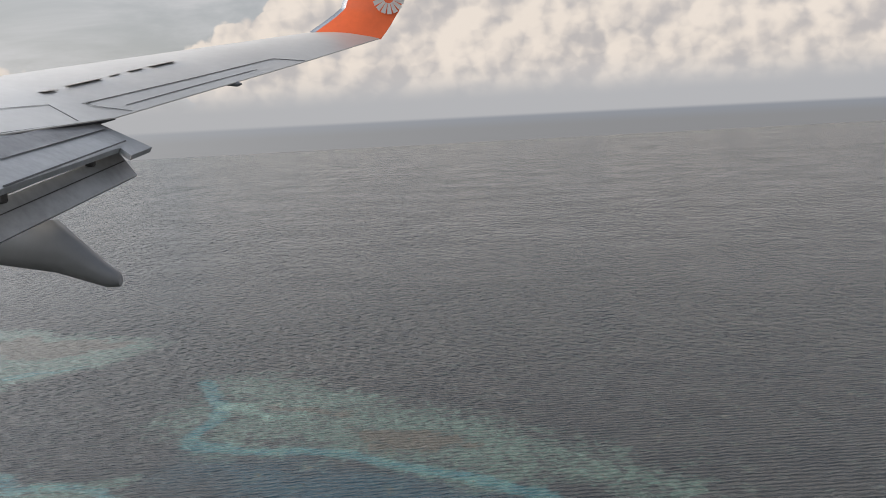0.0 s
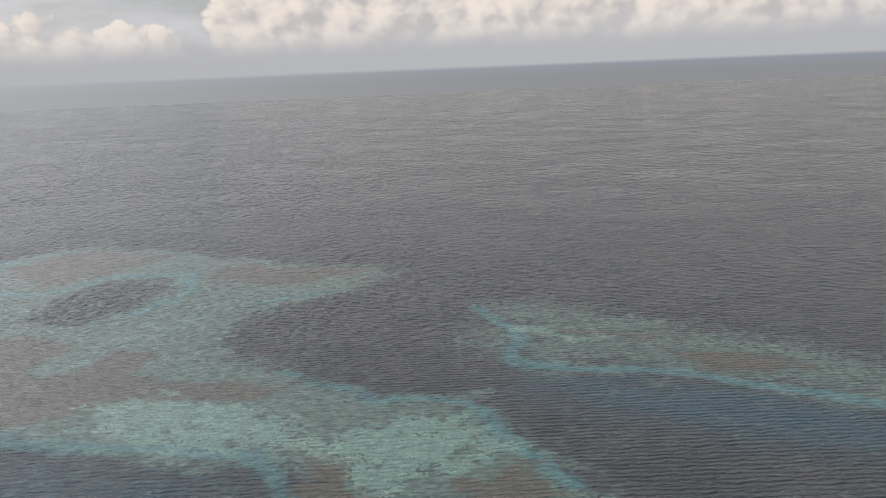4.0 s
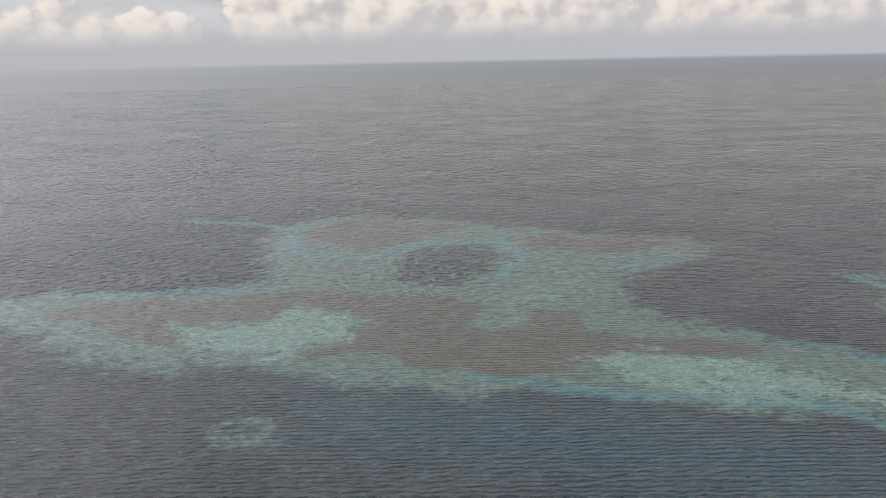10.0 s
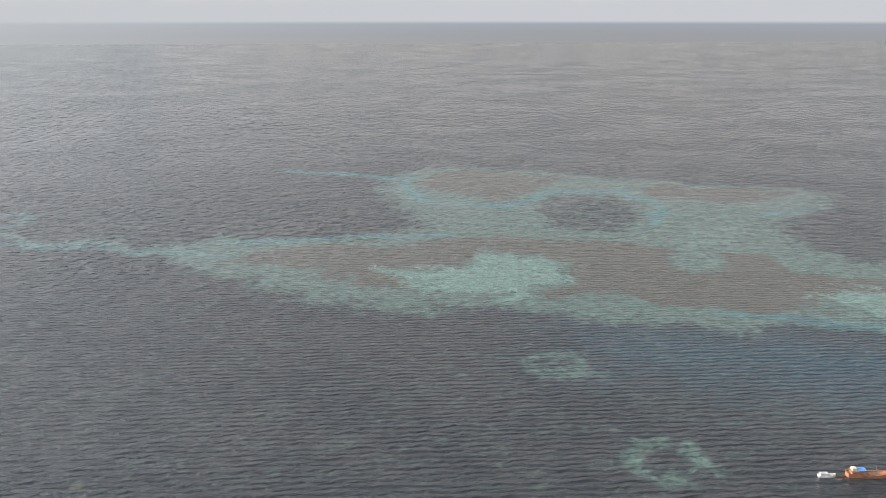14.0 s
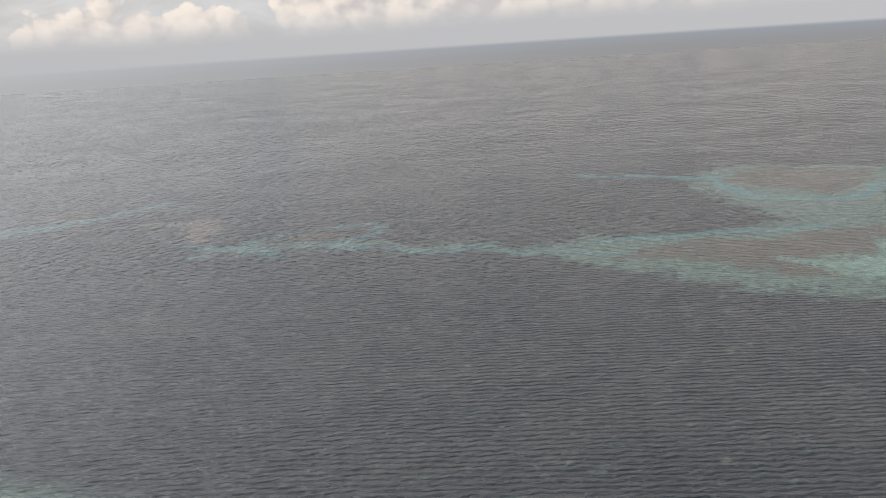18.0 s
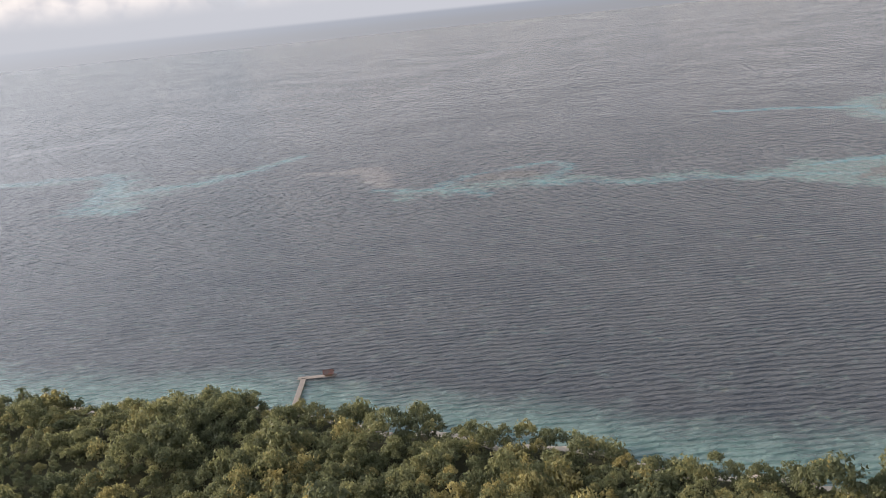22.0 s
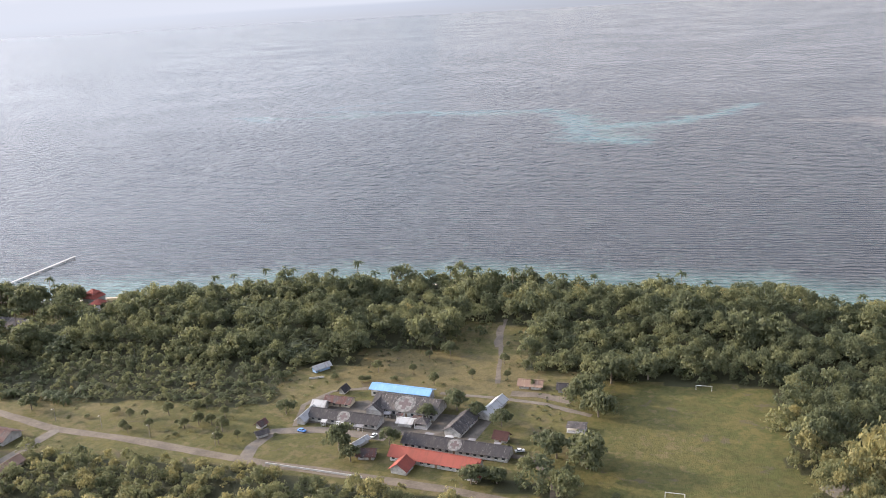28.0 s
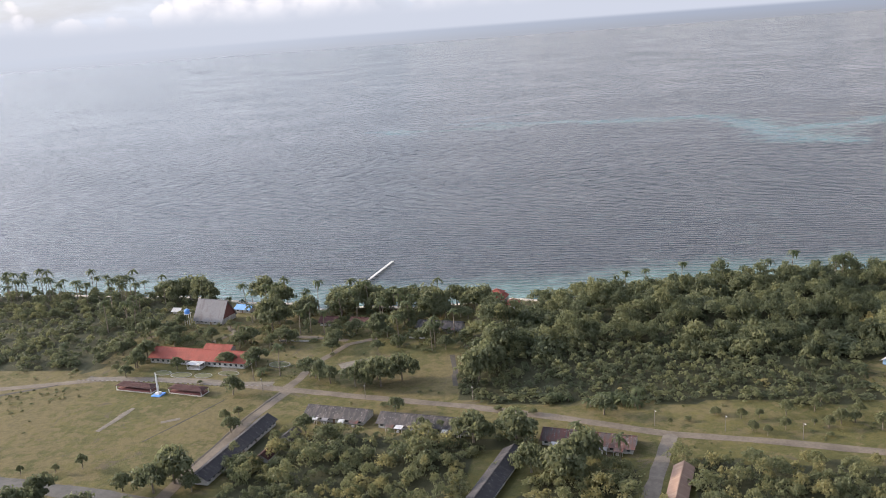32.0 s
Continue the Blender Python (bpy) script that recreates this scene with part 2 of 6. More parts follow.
    for key, value in (("Scale", 0.046), ("Distortion", 5.0), ("Detail", 3.0), ("Detail Scale", 1.5), ("Detail Roughness", 0.55)):
        fronts.inputs[key].default_value = value
    chop = n.noise(n.scaled(co, (0.17, 0.46, 0.1), (0, 0, -0.14)), 1.0, 4, 0.62, 0.2)
    rip = n.noise(n.scaled(co, (0.42, 1.05, 0.1), (0, 0, 0.05)), 1.0, 3, 0.6, 0.2)
    h = n.math("ADD", n.math("MULTIPLY_ADD", swell, 1.4, n.math("MULTIPLY", fronts.outputs["Fac"], 0.52)), n.math("ADD", n.math("MULTIPLY", chop, 0.72), n.math("MULTIPLY", rip, 0.14)))
    h = n.math("MULTIPLY", h, n.step(out_sea, 800, 2600, 1.0, 0.06))
    # longer seas build up with the distance from the coast
    gust = n.noise(n.scaled(co, (0.0035, 0.0045, 0.1), (0, 0, 0.5)), 1.0, 5, 0.62, 0.6)
    rising = n.step(gust, 0.32, 0.66, 0.88, 1.15)
    for scale, turn, lo, hi, high in (((0.075, 0.080), 0.12, 600, 1200, 5.2), ((0.044, 0.031), 0.20, 1300, 2600, 10.0), ((0.022, 0.0105), 0.15, 2600, 5000, 20.0)):
        sea = n.noise(n.scaled(co, (*scale, 0.1), (0, 0, turn)), 1.0, 2, 0.5, 0.3)
        h = n.math("ADD", h, n.math("MULTIPLY", n.math("MULTIPLY", n.math("SUBTRACT", sea, 0.5), rising), n.step(out_sea, lo, hi, 0.0, high)))
    # shallow water over the flats lies calmer
    h = n.math("MULTIPLY", h, n.step(n.attr("reef"), 0.1, 0.7, 0.78, 0.45))
    bp = n.add("ShaderNodeBump")
    bp.inputs["Strength"].default_value = 1.0
    bp.inputs["Distance"].default_value = 1.0
    n.plug(bp.inputs["Height"], h)
    # wave shading put into colour and specular: troughs painted darker and duller than crests
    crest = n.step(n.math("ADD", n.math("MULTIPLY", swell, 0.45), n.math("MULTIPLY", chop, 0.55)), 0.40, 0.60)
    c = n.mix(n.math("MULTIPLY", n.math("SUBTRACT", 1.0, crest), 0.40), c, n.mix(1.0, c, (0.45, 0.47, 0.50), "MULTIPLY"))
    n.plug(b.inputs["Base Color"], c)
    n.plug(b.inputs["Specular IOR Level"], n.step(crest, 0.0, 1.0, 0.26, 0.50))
    n.plug(b.inputs["Roughness"], n.step(gust, 0.3, 0.7, 0.16, 0.22))
    n.plug(b.inputs["Normal"], bp.outputs[0])
    return m


def ground_material():
    m, n, b = material("ground_grass")
    co = n.add("ShaderNodeTexCoord").outputs["Object"]
    big = n.noise(co, 0.03, 6, 0.6)
    mid = n.noise(n.scaled(co, (1, 1, 1)), 0.16, 5, 0.65)
    fine = n.noise(co, 1.2, 4, 0.7)
    grass = n.mix(n.step(big, 0.35, 0.65), (0.064, 0.062, 0.021), (0.106, 0.093, 0.032))
    grass = n.mix(n.step(mid, 0.42, 0.62), grass, (0.055, 0.064, 0.019))
    grass = n.mix(n.math("MULTIPLY", fine, 0.6), grass, (0.088, 0.076, 0.027))
    dry = n.step(n.math("ADD", n.attr("dry"), n.math("MULTIPLY", n.math("SUBTRACT", mid, 0.5), 2.2)), 0.40, 0.70)
    c = n.mix(n.math("MULTIPLY", dry, 0.7), grass, (0.130, 0.101, 0.050))
    tuft = n.noise(co, 0.36, 5, 0.72, 0.4)
    c = n.mix(n.math("MULTIPLY", n.step(tuft, 0.46, 0.62), 0.5), c, n.mix(1.0, c, (0.55, 0.60, 0.55), "MULTIPLY"))
    c = n.mix(n.math("MULTIPLY", n.step(tuft, 0.46, 0.32), 0.35), c, n.mix(1.0, c, (1.45, 1.35, 1.25), "MULTIPLY"))
    soil = n.step(n.math("ADD", n.noise(co, 0.075, 5, 0.65, 0.8), n.math("MULTIPLY", n.math("SUBTRACT", fine, 0.5), 0.12)), 0.60, 0.68)
    c = n.mix(n.math("MULTIPLY", soil, 0.7), c, n.mix(fine, (0.060, 0.046, 0.033), (0.105, 0.084, 0.062)))
    wood = n.step(n.math("ADD", n.attr("wood"), n.math("MULTIPLY", n.math("SUBTRACT", mid, 0.5), 0.4)), 0.35, 0.65)
    c = n.mix(wood, c, n.mix(fine, (0.025, 0.030, 0.014), (0.055, 0.050, 0.025)))
    beach = n.step(n.math("ADD", n.attr("beach"), n.math("MULTIPLY", n.math("SUBTRACT", mid, 0.5), 0.5)), 0.4, 0.6)
    c = n.mix(beach, c, n.mix(fine, (0.30, 0.26, 0.20), (0.42, 0.37, 0.30)))
    n.plug(b.inputs["Base Color"], c)
    b.inputs["Roughness"].default_value = 0.95
    b.inputs["Specular IOR Level"].default_value = 0.15
    bp = n.add("ShaderNodeBump")
    bp.inputs["Distance"].default_value = 0.4
    bp.inputs["Strength"].default_value = 0.6
    n.plug(bp.inputs["Height"], fine)
    n.plug(b.inputs["Normal"], bp.outputs[0])
    return m


def leaf_material(name, dark, mid, warm):
    m, n, b = material(name)
    geo = n.add("ShaderNodeNewGeometry")
    rnd = geo.outputs["Random Per Island"]
    tint = n.attr("tint")
    co = n.add("ShaderNodeTexCoord").outputs["Object"]
    c = n.mix(n.step(tint, 0.0, 0.6), dark, mid)
    c = n.mix(n.step(tint, 0.62, 1.0), c, warm)
    c = n.mix(n.math("MULTIPLY", rnd, 0.5), c, tuple(v * 0.65 for v in dark))
    c = n.mix(n.math("MULTIPLY", n.noise(co, 0.5, 3), 0.35), c, mid)
    n.plug(b.inputs["Base Color"], c)
    b.inputs["Roughness"].default_value = 0.6
    b.inputs["Specular IOR Level"].default_value = 0.25
    thin = n.add("ShaderNodeBsdfTranslucent")
    n.plug(thin.inputs[0], c)
    both = n.add("ShaderNodeMixShader")
    both.inputs[0].default_value = 0.55
    n.plug(both.inputs[1], b.outputs[0])
    n.plug(both.inputs[2], thin.outputs[0])
    n.plug([o for o in m.node_tree.nodes if o.bl_idname == "ShaderNodeOutputMaterial"][0].inputs[0], both.outputs[0])
    return m


WATER = water_material()
GROUND = ground_material()
LEAF = leaf_material("leaves", (0.084, 0.101, 0.058), (0.204, 0.206, 0.097), (0.42, 0.34, 0.13))
PALM = leaf_material("palm_leaves", (0.06, 0.08, 0.036), (0.12, 0.135, 0.058), (0.19, 0.165, 0.07))
BARK = plain("bark", (0.17, 0.14, 0.105), 0.9, 0, 0.4, 1.0)

# ---- the lie of the land ----
GROUND_Z = 5.0
SHORE_X = [-5000, -2900, -2760, -2600, -2520, -2400, -2300, -2160, -1950, -1824, -1740, -1700, -1640, -1574, -1510, -1424, -1340, -1200, -900, 200, 3000]
SHORE_Y = [640, 600, 590, 572, 548, 552, 580, 592, 568, 527, 512, 500, 458, 428, 388, 360, 322, 240, 60, -400, -900]
ROAD_X = [-2900, -2760, -2650, -2590, -2540, -2490, -2399, -2352, -2308, -2273, -2235, -2194, -2171, -2110, -2040]
ROAD_Y = [380, 385, 402, 416, 412, 400, 381, 368, 353, 348, 340, 331, 328, 318, 300]
RNG = np.random.default_rng(7)
LATTICE = RNG.random((256, 256))


def fuzz(x, y, size):
    """Smooth value noise in 0..1 with cells of that size in metres."""
    u, v = np.asarray(x, float) / size, np.asarray(y, float) / size
    i, j = np.floor(u).astype(int), np.floor(v).astype(int)
    a, b = u - i, v - j
    a, b = a * a * (3 - 2 * a), b * b * (3 - 2 * b)
    g = lambda p, q: LATTICE[p % 256, q % 256]
    return (g(i, j) * (1 - a) + g(i + 1, j) * a) * (1 - b) + (g(i, j + 1) * (1 - a) + g(i + 1, j + 1) * a) * b


def shore(x):
    return np.interp(x, SHORE_X, SHORE_Y) + (fuzz(x, 0 * np.asarray(x, float), 30) - 0.5) * 14 + (fuzz(x, 7, 9) - 0.5) * 5


def road_y(x):
    return np.interp(x, ROAD_X, ROAD_Y)


def ease(v, lo, hi):
    k = np.clip((v - lo) / (hi - lo), 0, 1)
    return k * k * (3 - 2 * k)


def ground_z(x, y):
    s = shore(x) - y
    return np.where(s > 0, GROUND_Z * ease(s, -2, 24), -3 * ease(-s, 0, 30)) - 0.12


def mesh_grid(name, xs, ys, zf, mat, attrs):
    X, Y = np.meshgrid(xs, ys)
    Z = zf(X, Y)
    me = bpy.data.meshes.new(name)
    nx, ny = len(xs), len(ys)
    me.vertices.add(nx * ny)
    me.vertices.foreach_set("co", np.stack([X, Y, Z], -1).astype(np.float32).ravel())
    i = (np.arange(ny - 1)[:, None] * nx + np.arange(nx - 1)[None, :]).ravel()
    q = np.stack([i, i + 1, i + 1 + nx, i + nx], -1)
    me.loops.add(q.size)
    me.loops.foreach_set("vertex_index", q.ravel().astype(np.int32))
    me.polygons.add(len(q))
    me.polygons.foreach_set("loop_start", np.arange(0, q.size, 4, dtype=np.int32))
    me.polygons.foreach_set("use_smooth", np.ones(len(q), bool))
    me.update(calc_edges=True)
    for key, fn in attrs.items():
        a = me.attributes.new(key, "FLOAT", "POINT")
        a.data.foreach_set("value", fn(X, Y).astype(np.float32).ravel())
    me.materials.append(mat)
    return new(name, me)


# reef plan: strokes (x0, y0, x1, y1, half width), bent by noise
REEF_B = [(-210, 930, -60, 880, 70), (-60, 900, 110, 760, 60), (110, 760, 230, 650, 55), (-200, 870, 60, 720, 40),
          (-1650, 1110, -1440, 1085, 34), (-1440, 1080, -1150, 1005, 30), (-1150, 1000, -1030, 900, 40), (-2110, 1390, -2060, 1200, 58), (-2060, 1290, -1960, 1350, 50),
          (-1960, 1350, -1840, 1500, 30), (-2356, 1500, -2130, 1480, 34), (-2700, 1500, -2350, 1530, 24), (-500, 1100, -420, 1160, 22)]
RIM = [(-1060, 1535, -945, 1425, 20), (-945, 1425, -930, 1275, 18), (-930, 1270, -815, 1222, 24), (-815, 1222, -750, 1300, 16),
       (-750, 1304, -635, 1330, 20), (-632, 1328, -606, 1210, 22), (-606, 1205, -650, 1085, 18), (-490, 1123, -410, 1162, 12),
       (-420, 850, -345, 748, 14), (-345, 746, -254, 746, 13), (-254, 744, -188, 575, 14), (-700, 742, -432, 648, 18), (-432, 646, -390, 580, 14)]
RIM_2 = [(-228, 1047, -188, 936, 13), (-188, 936, -208, 846, 13), (-208, 844, -92, 800, 13), (-92, 800, 42, 727, 13), (42, 727, 100, 675, 13),
         (100, 675, 140, 612, 15), (-1176, 1049, -900, 1056, 10),
         (-1145, 1550, -940, 1455, 16)]
# the thin western reefs: a chain with loops, and a forked bank
RIM_WEST = [(-1162, 983, -1249, 1023, 15), (-1249, 1023, -1346, 1037, 13), (-1346, 1037, -1439, 1064, 17), (-1439, 1064, -1491, 1090, 18), (-1491, 1090, -1446, 1163, 15), (-1446, 1163, -1460, 1236, 14),
            (-1460, 1236, -1523, 1206, 14), (-1523, 1206, -1590, 1178, 12), (-1590, 1178, -1608, 1114, 16), (-1608, 1114, -1560, 1056, 14), (-1608, 1114, -1653, 1118, 13), (-1653, 1118, -1700, 1150, 12),
            (-2356, 1487, -2255, 1518, 18), (-2255, 1518, -2180, 1515, 22), (-2180, 1515, -2116, 1413, 26), (-2116, 1413, -2105, 1214, 30), (-2105, 1214, -2023, 1172, 24), (-2085, 1290, -1966, 1350, 22),
            (-1966, 1350, -1900, 1401, 26), (-1900, 1401, -1838, 1506, 20), (-2596, 1590, -2382, 1525, 14), (-2382, 1525, -2287, 1530, 16), (-2734, 1534, -2649, 1463, 12), (-2579, 1630, -2451, 1705, 10)]
PALE_BED = [(-1800, 1316, -1718, 1306, 34), (-1718, 1306, -1676, 1160, 30)]
SAND = [(-180, 945, -140, 900, 20)]
CORAL = [(-1560, 1150, -1500, 1140, 30), (-2020, 1460, -1960, 1440, 40), (-130, 950, -50, 915, 20)]
# outlines of reef flats, sand and coral beds seen from above, in metres
REEF_FLAT = [(-1131, 897), (-1256, 1016), (-1181, 1062), (-1008, 1037), (-914, 1100), (-967, 1274), (-974, 1452), (-859, 1559), (-707, 1478), (-587, 1401), (-446, 1329), (-342, 1261), (-409, 1156), (-506, 1099), (-534, 942), (-447, 853), (-358, 766), (-313, 733), (-254, 751), (-234, 657), (-197, 589), (-183, 542), (-343, 524), (-370, 611), (-433, 652), (-538, 683), (-630, 716), (-692, 702), (-803, 743), (-884, 777), (-979, 798), (-1058, 819)]
POOL = [(-798, 1170), (-744, 1287), (-660, 1308), (-622, 1226), (-640, 1125), (-686, 1060), (-775, 1055)]
CORAL_NORTH = [(-935, 1423), (-839, 1535), (-682, 1445), (-750, 1338), (-813, 1253), (-867, 1306)]
CORAL_EAST = [(-594, 1360), (-448, 1320), (-358, 1262), (-471, 1232), (-592, 1262)]
CORAL_LONG = [(-1160, 962), (-1082, 1016), (-988, 997), (-909, 1043), (-849, 1044), (-712, 1003), (-684, 964), (-704, 900), (-673, 868), (-614, 943), (-577, 941), (-587, 862), (-516, 830), (-420, 801), (-430, 779), (-555, 789), (-604, 749), (-658, 740), (-732, 776), (-803, 804), (-840, 806), (-788, 895), (-815, 957), (-878, 978), (-922, 924), (-1005, 913), (-962, 848), (-1012, 852), (-1076, 924)]
SAND_WEST = [(-1004, 909), (-922, 924), (-877, 966), (-815, 950), (-790, 895), (-836, 841), (-866, 800), (-908, 810), (-954, 830)]
SAND_EAST = [(-602, 758), (-550, 806), (-509, 787), (-442, 764), (-425, 731), (-381, 682), (-318, 708), (-256, 712), (-244, 638), (-324, 575), (-344, 624), (-391, 649), (-450, 676), (-515, 694), (-559, 723)]
SAND_NORTH = [(-686, 898), (-646, 1011), (-584, 1136), (-518, 1199), (-523, 1070), (-574, 981), (-616, 960), (-664, 891)]
CORAL_SOUTH = [(-394, 677), (-359, 630), (-330, 571), (-333, 536), (-371, 533), (-380, 579)]
CORAL_EDGE = [(-268, 593), (-234, 612), (-207, 599), (-198, 559), (-248, 549)]
FRINGE = [(-880, 786), (-728, 737), (-583, 693), (-435, 641), (-381, 566), (-395, 485), (-522, 468), (-688, 503), (-864, 600)]
FRINGE_EAST = [(-205, 842), (-92, 796), (42, 724), (140, 612), (70, 560), (-110, 660), (-215, 760)]
REEF_B_BODY = [(-220, 1059), (-155, 1079), (-63, 992), (34, 898), (137, 789), (106, 668), (55, 713), (-24, 764), (-104, 814), (-207, 858), (-184, 935)]
SAND_STREAK = [(-158, 963), (-116, 955), (-34, 909), (-59, 884), (-143, 904)]
CORAL_B = [(-50, 854), (19, 825), (57, 786), (28, 767), (-31, 808)]


def beds(plans, x, y, soft):
    """1 well inside any of the outlines, 0.5 on them, 0 outside, over a soft border."""
    wx = x + (fuzz(x, y, 34) - 0.5) * 26 + (fuzz(x + 900, y, 15) - 0.5) * 14
    wy = y + (fuzz(x + 300, y + 500, 34) - 0.5) * 34 + (fuzz(x, y + 700, 15) - 0.5) * 18
    out = np.zeros(x.shape)
    for plan in plans:
        near, inside = np.full(x.shape, 1e9), np.zeros(x.shape, bool)
        for (x0, y0), (x1, y1) in zip(plan, plan[1:] + plan[:1]):
            dx, dy = x1 - x0, y1 - y0
            k = np.clip(((wx - x0) * dx + (wy - y0) * dy) / (dx * dx + dy * dy), 0, 1)
            near = np.minimum(near, np.hypot(wx - x0 - k * dx, wy - y0 - k * dy))
            if dy:
                inside ^= ((y0 > wy) != (y1 > wy)) & (wx < dx * (wy - y0) / dy + x0)
        out = np.maximum(out, np.clip(0.5 + np.where(inside, near, -near) / (2 * soft), 0, 1))
    return out


def strokes(rows, x, y, bend=1.0):
    wx = x + ((fuzz(x, y, 60) - 0.5) * 50 + (fuzz(x + 900, y, 24) - 0.5) * 26) * bend
    wy = y + ((fuzz(x + 300, y + 500, 60) - 0.5) * 60 + (fuzz(x, y + 700, 24) - 0.5) * 26) * bend
    out = np.zeros(x.shape)
    for x0, y0, x1, y1, w in rows:
        dx, dy = x1 - x0, y1 - y0
        k = np.clip(((wx - x0) * dx + (wy - y0) * dy) / (dx * dx + dy * dy), 0, 1)
        d = np.hypot(wx - x0 - k * dx, wy - y0 - k * dy)
        out = np.maximum(out, np.clip(1.15 - d / w, 0, 1))
    return out


def rings(x, y):
    out = np.zeros(x.shape)
    for cx, cy, r in ((-876, 633, 26), (-842, 478, 28)):
        d = np.hypot(x - cx, (y - cy) * 0.95) + (fuzz(x, y, 9) - 0.5) * 12
        out = np.maximum(out, np.clip(1.15 - np.abs(d - r * 0.75) / (r * 0.45), 0, 1) * 0.5)
    return out


def reef_f(x, y):
    flats = np.maximum(beds([REEF_FLAT], x, y, 34), beds([REEF_B_BODY], x, y, 30) * 0.46) * (1 - 0.8 * beds([POOL], x, y, 20))
    return np.maximum.reduce([flats, strokes(REEF_B, x, y) * np.where(x < -1250, 0.50, 0.42), rings(x, y)])


def sand_f(x, y):
    return np.maximum.reduce([strokes(SAND, x, y, 0.6), beds([SAND_WEST, SAND_EAST], x, y, 24) * 0.9, beds([SAND_NORTH, SAND_STREAK], x, y, 24) * 0.36, np.clip(0.75 - np.abs(y - shore(x)) / 9, 0, 1)])


fine_x, fine_y = np.arange(-2900, 420, 8.0), np.arange(330, 1720, 8.0)
xs = np.concatenate([np.arange(-9500, -2900, 400), fine_x, np.arange(420, 6400, 400)])
ys = np.concatenate([np.arange(-4000, 330, 300), fine_y, np.arange(1720, 2600, 80), np.arange(2600, 9100, 400)])
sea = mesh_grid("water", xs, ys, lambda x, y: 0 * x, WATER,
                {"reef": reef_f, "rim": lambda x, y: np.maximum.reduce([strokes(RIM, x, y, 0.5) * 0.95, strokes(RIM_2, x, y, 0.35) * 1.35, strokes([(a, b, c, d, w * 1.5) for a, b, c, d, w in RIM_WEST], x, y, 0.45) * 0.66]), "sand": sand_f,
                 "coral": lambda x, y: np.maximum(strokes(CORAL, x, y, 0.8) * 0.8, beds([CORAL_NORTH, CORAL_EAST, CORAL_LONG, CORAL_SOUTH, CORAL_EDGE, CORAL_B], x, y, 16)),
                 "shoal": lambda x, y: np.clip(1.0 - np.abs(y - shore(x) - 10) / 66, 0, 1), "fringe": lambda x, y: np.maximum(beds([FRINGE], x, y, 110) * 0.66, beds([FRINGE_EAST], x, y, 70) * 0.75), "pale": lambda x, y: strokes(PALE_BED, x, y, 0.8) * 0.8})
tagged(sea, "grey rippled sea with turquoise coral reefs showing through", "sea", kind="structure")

# clearings in the woods: x0, x1, y0, y1
CLEAR = [(-2062, -1972, 280, 424), (-2216, -2060, 326, 436), (-2138, -2094, 430, 508), (-2185, -2130, 430, 462), (-2316, -2200, 330, 384),
         (-2612, -2402, 350, 700), (-2800, -2486, 240, 428), (-2486, -2316, 350, 384), (-2420, -2372, 500, 560), (-2366, -2312, 318, 352), (-2386, -2366, 288, 340), (-2314, -2302, 292, 325)]


def wood_f(x, y):
    w = np.ones(x.shape)
    j, k = (fuzz(x, y, 14) - 0.5) * 10, (fuzz(x + 50, y + 80, 14) - 0.5) * 10
    for x0, x1, y0, y1 in CLEAR:
        inside = (x + j > x0) & (x + j < x1) & (y + k > y0) & (y + k < y1)
        w = np.where(inside, 0, w)
    w = np.where((np.abs(y - road_y(x)) < 7) & (x < -2060), 0, w)
    w = np.where((np.abs(x - (-2309 + (y - 352) * 0.2)) < 6) & (y < 352), 0, w)
    return np.where(y > shore(x) - 7, 0, w)


def dry_f(x, y):
    d = 0.25 + 0.5 * fuzz(x, y, 45)
    d = np.where((x > -2190) & (x < -2080) & (y > 408) & (y < 460), d + 0.25, d)
    d = np.where((x > -2490) & (x < -2402) & (y > 400) & (y < 446), d + 0.15, d)
    d = np.where((x > -2062) & (x < -1968) & (y < 424), d - 0.28, d)
    return d


gx = np.concatenate([np.arange(-5000, -2840, 80), np.arange(-2840, -1300, 5.0), np.arange(-1300, 3000, 20)])
gy = np.concatenate([np.arange(-3000, -900, 90), np.arange(-900, 240, 15), np.arange(240, 660, 5.0)])
ground = mesh_grid("ground", gx, gy, ground_z, GROUND,
                   {"dry": dry_f, "wood": wood_f, "beach": lambda x, y: np.clip(1.2 - np.abs(shore(x) - y - 2) / 9, 0, 1)})
tagged(ground, "flat coastal land of dry grass, bare soil and forest floor", "ground", kind="structure")


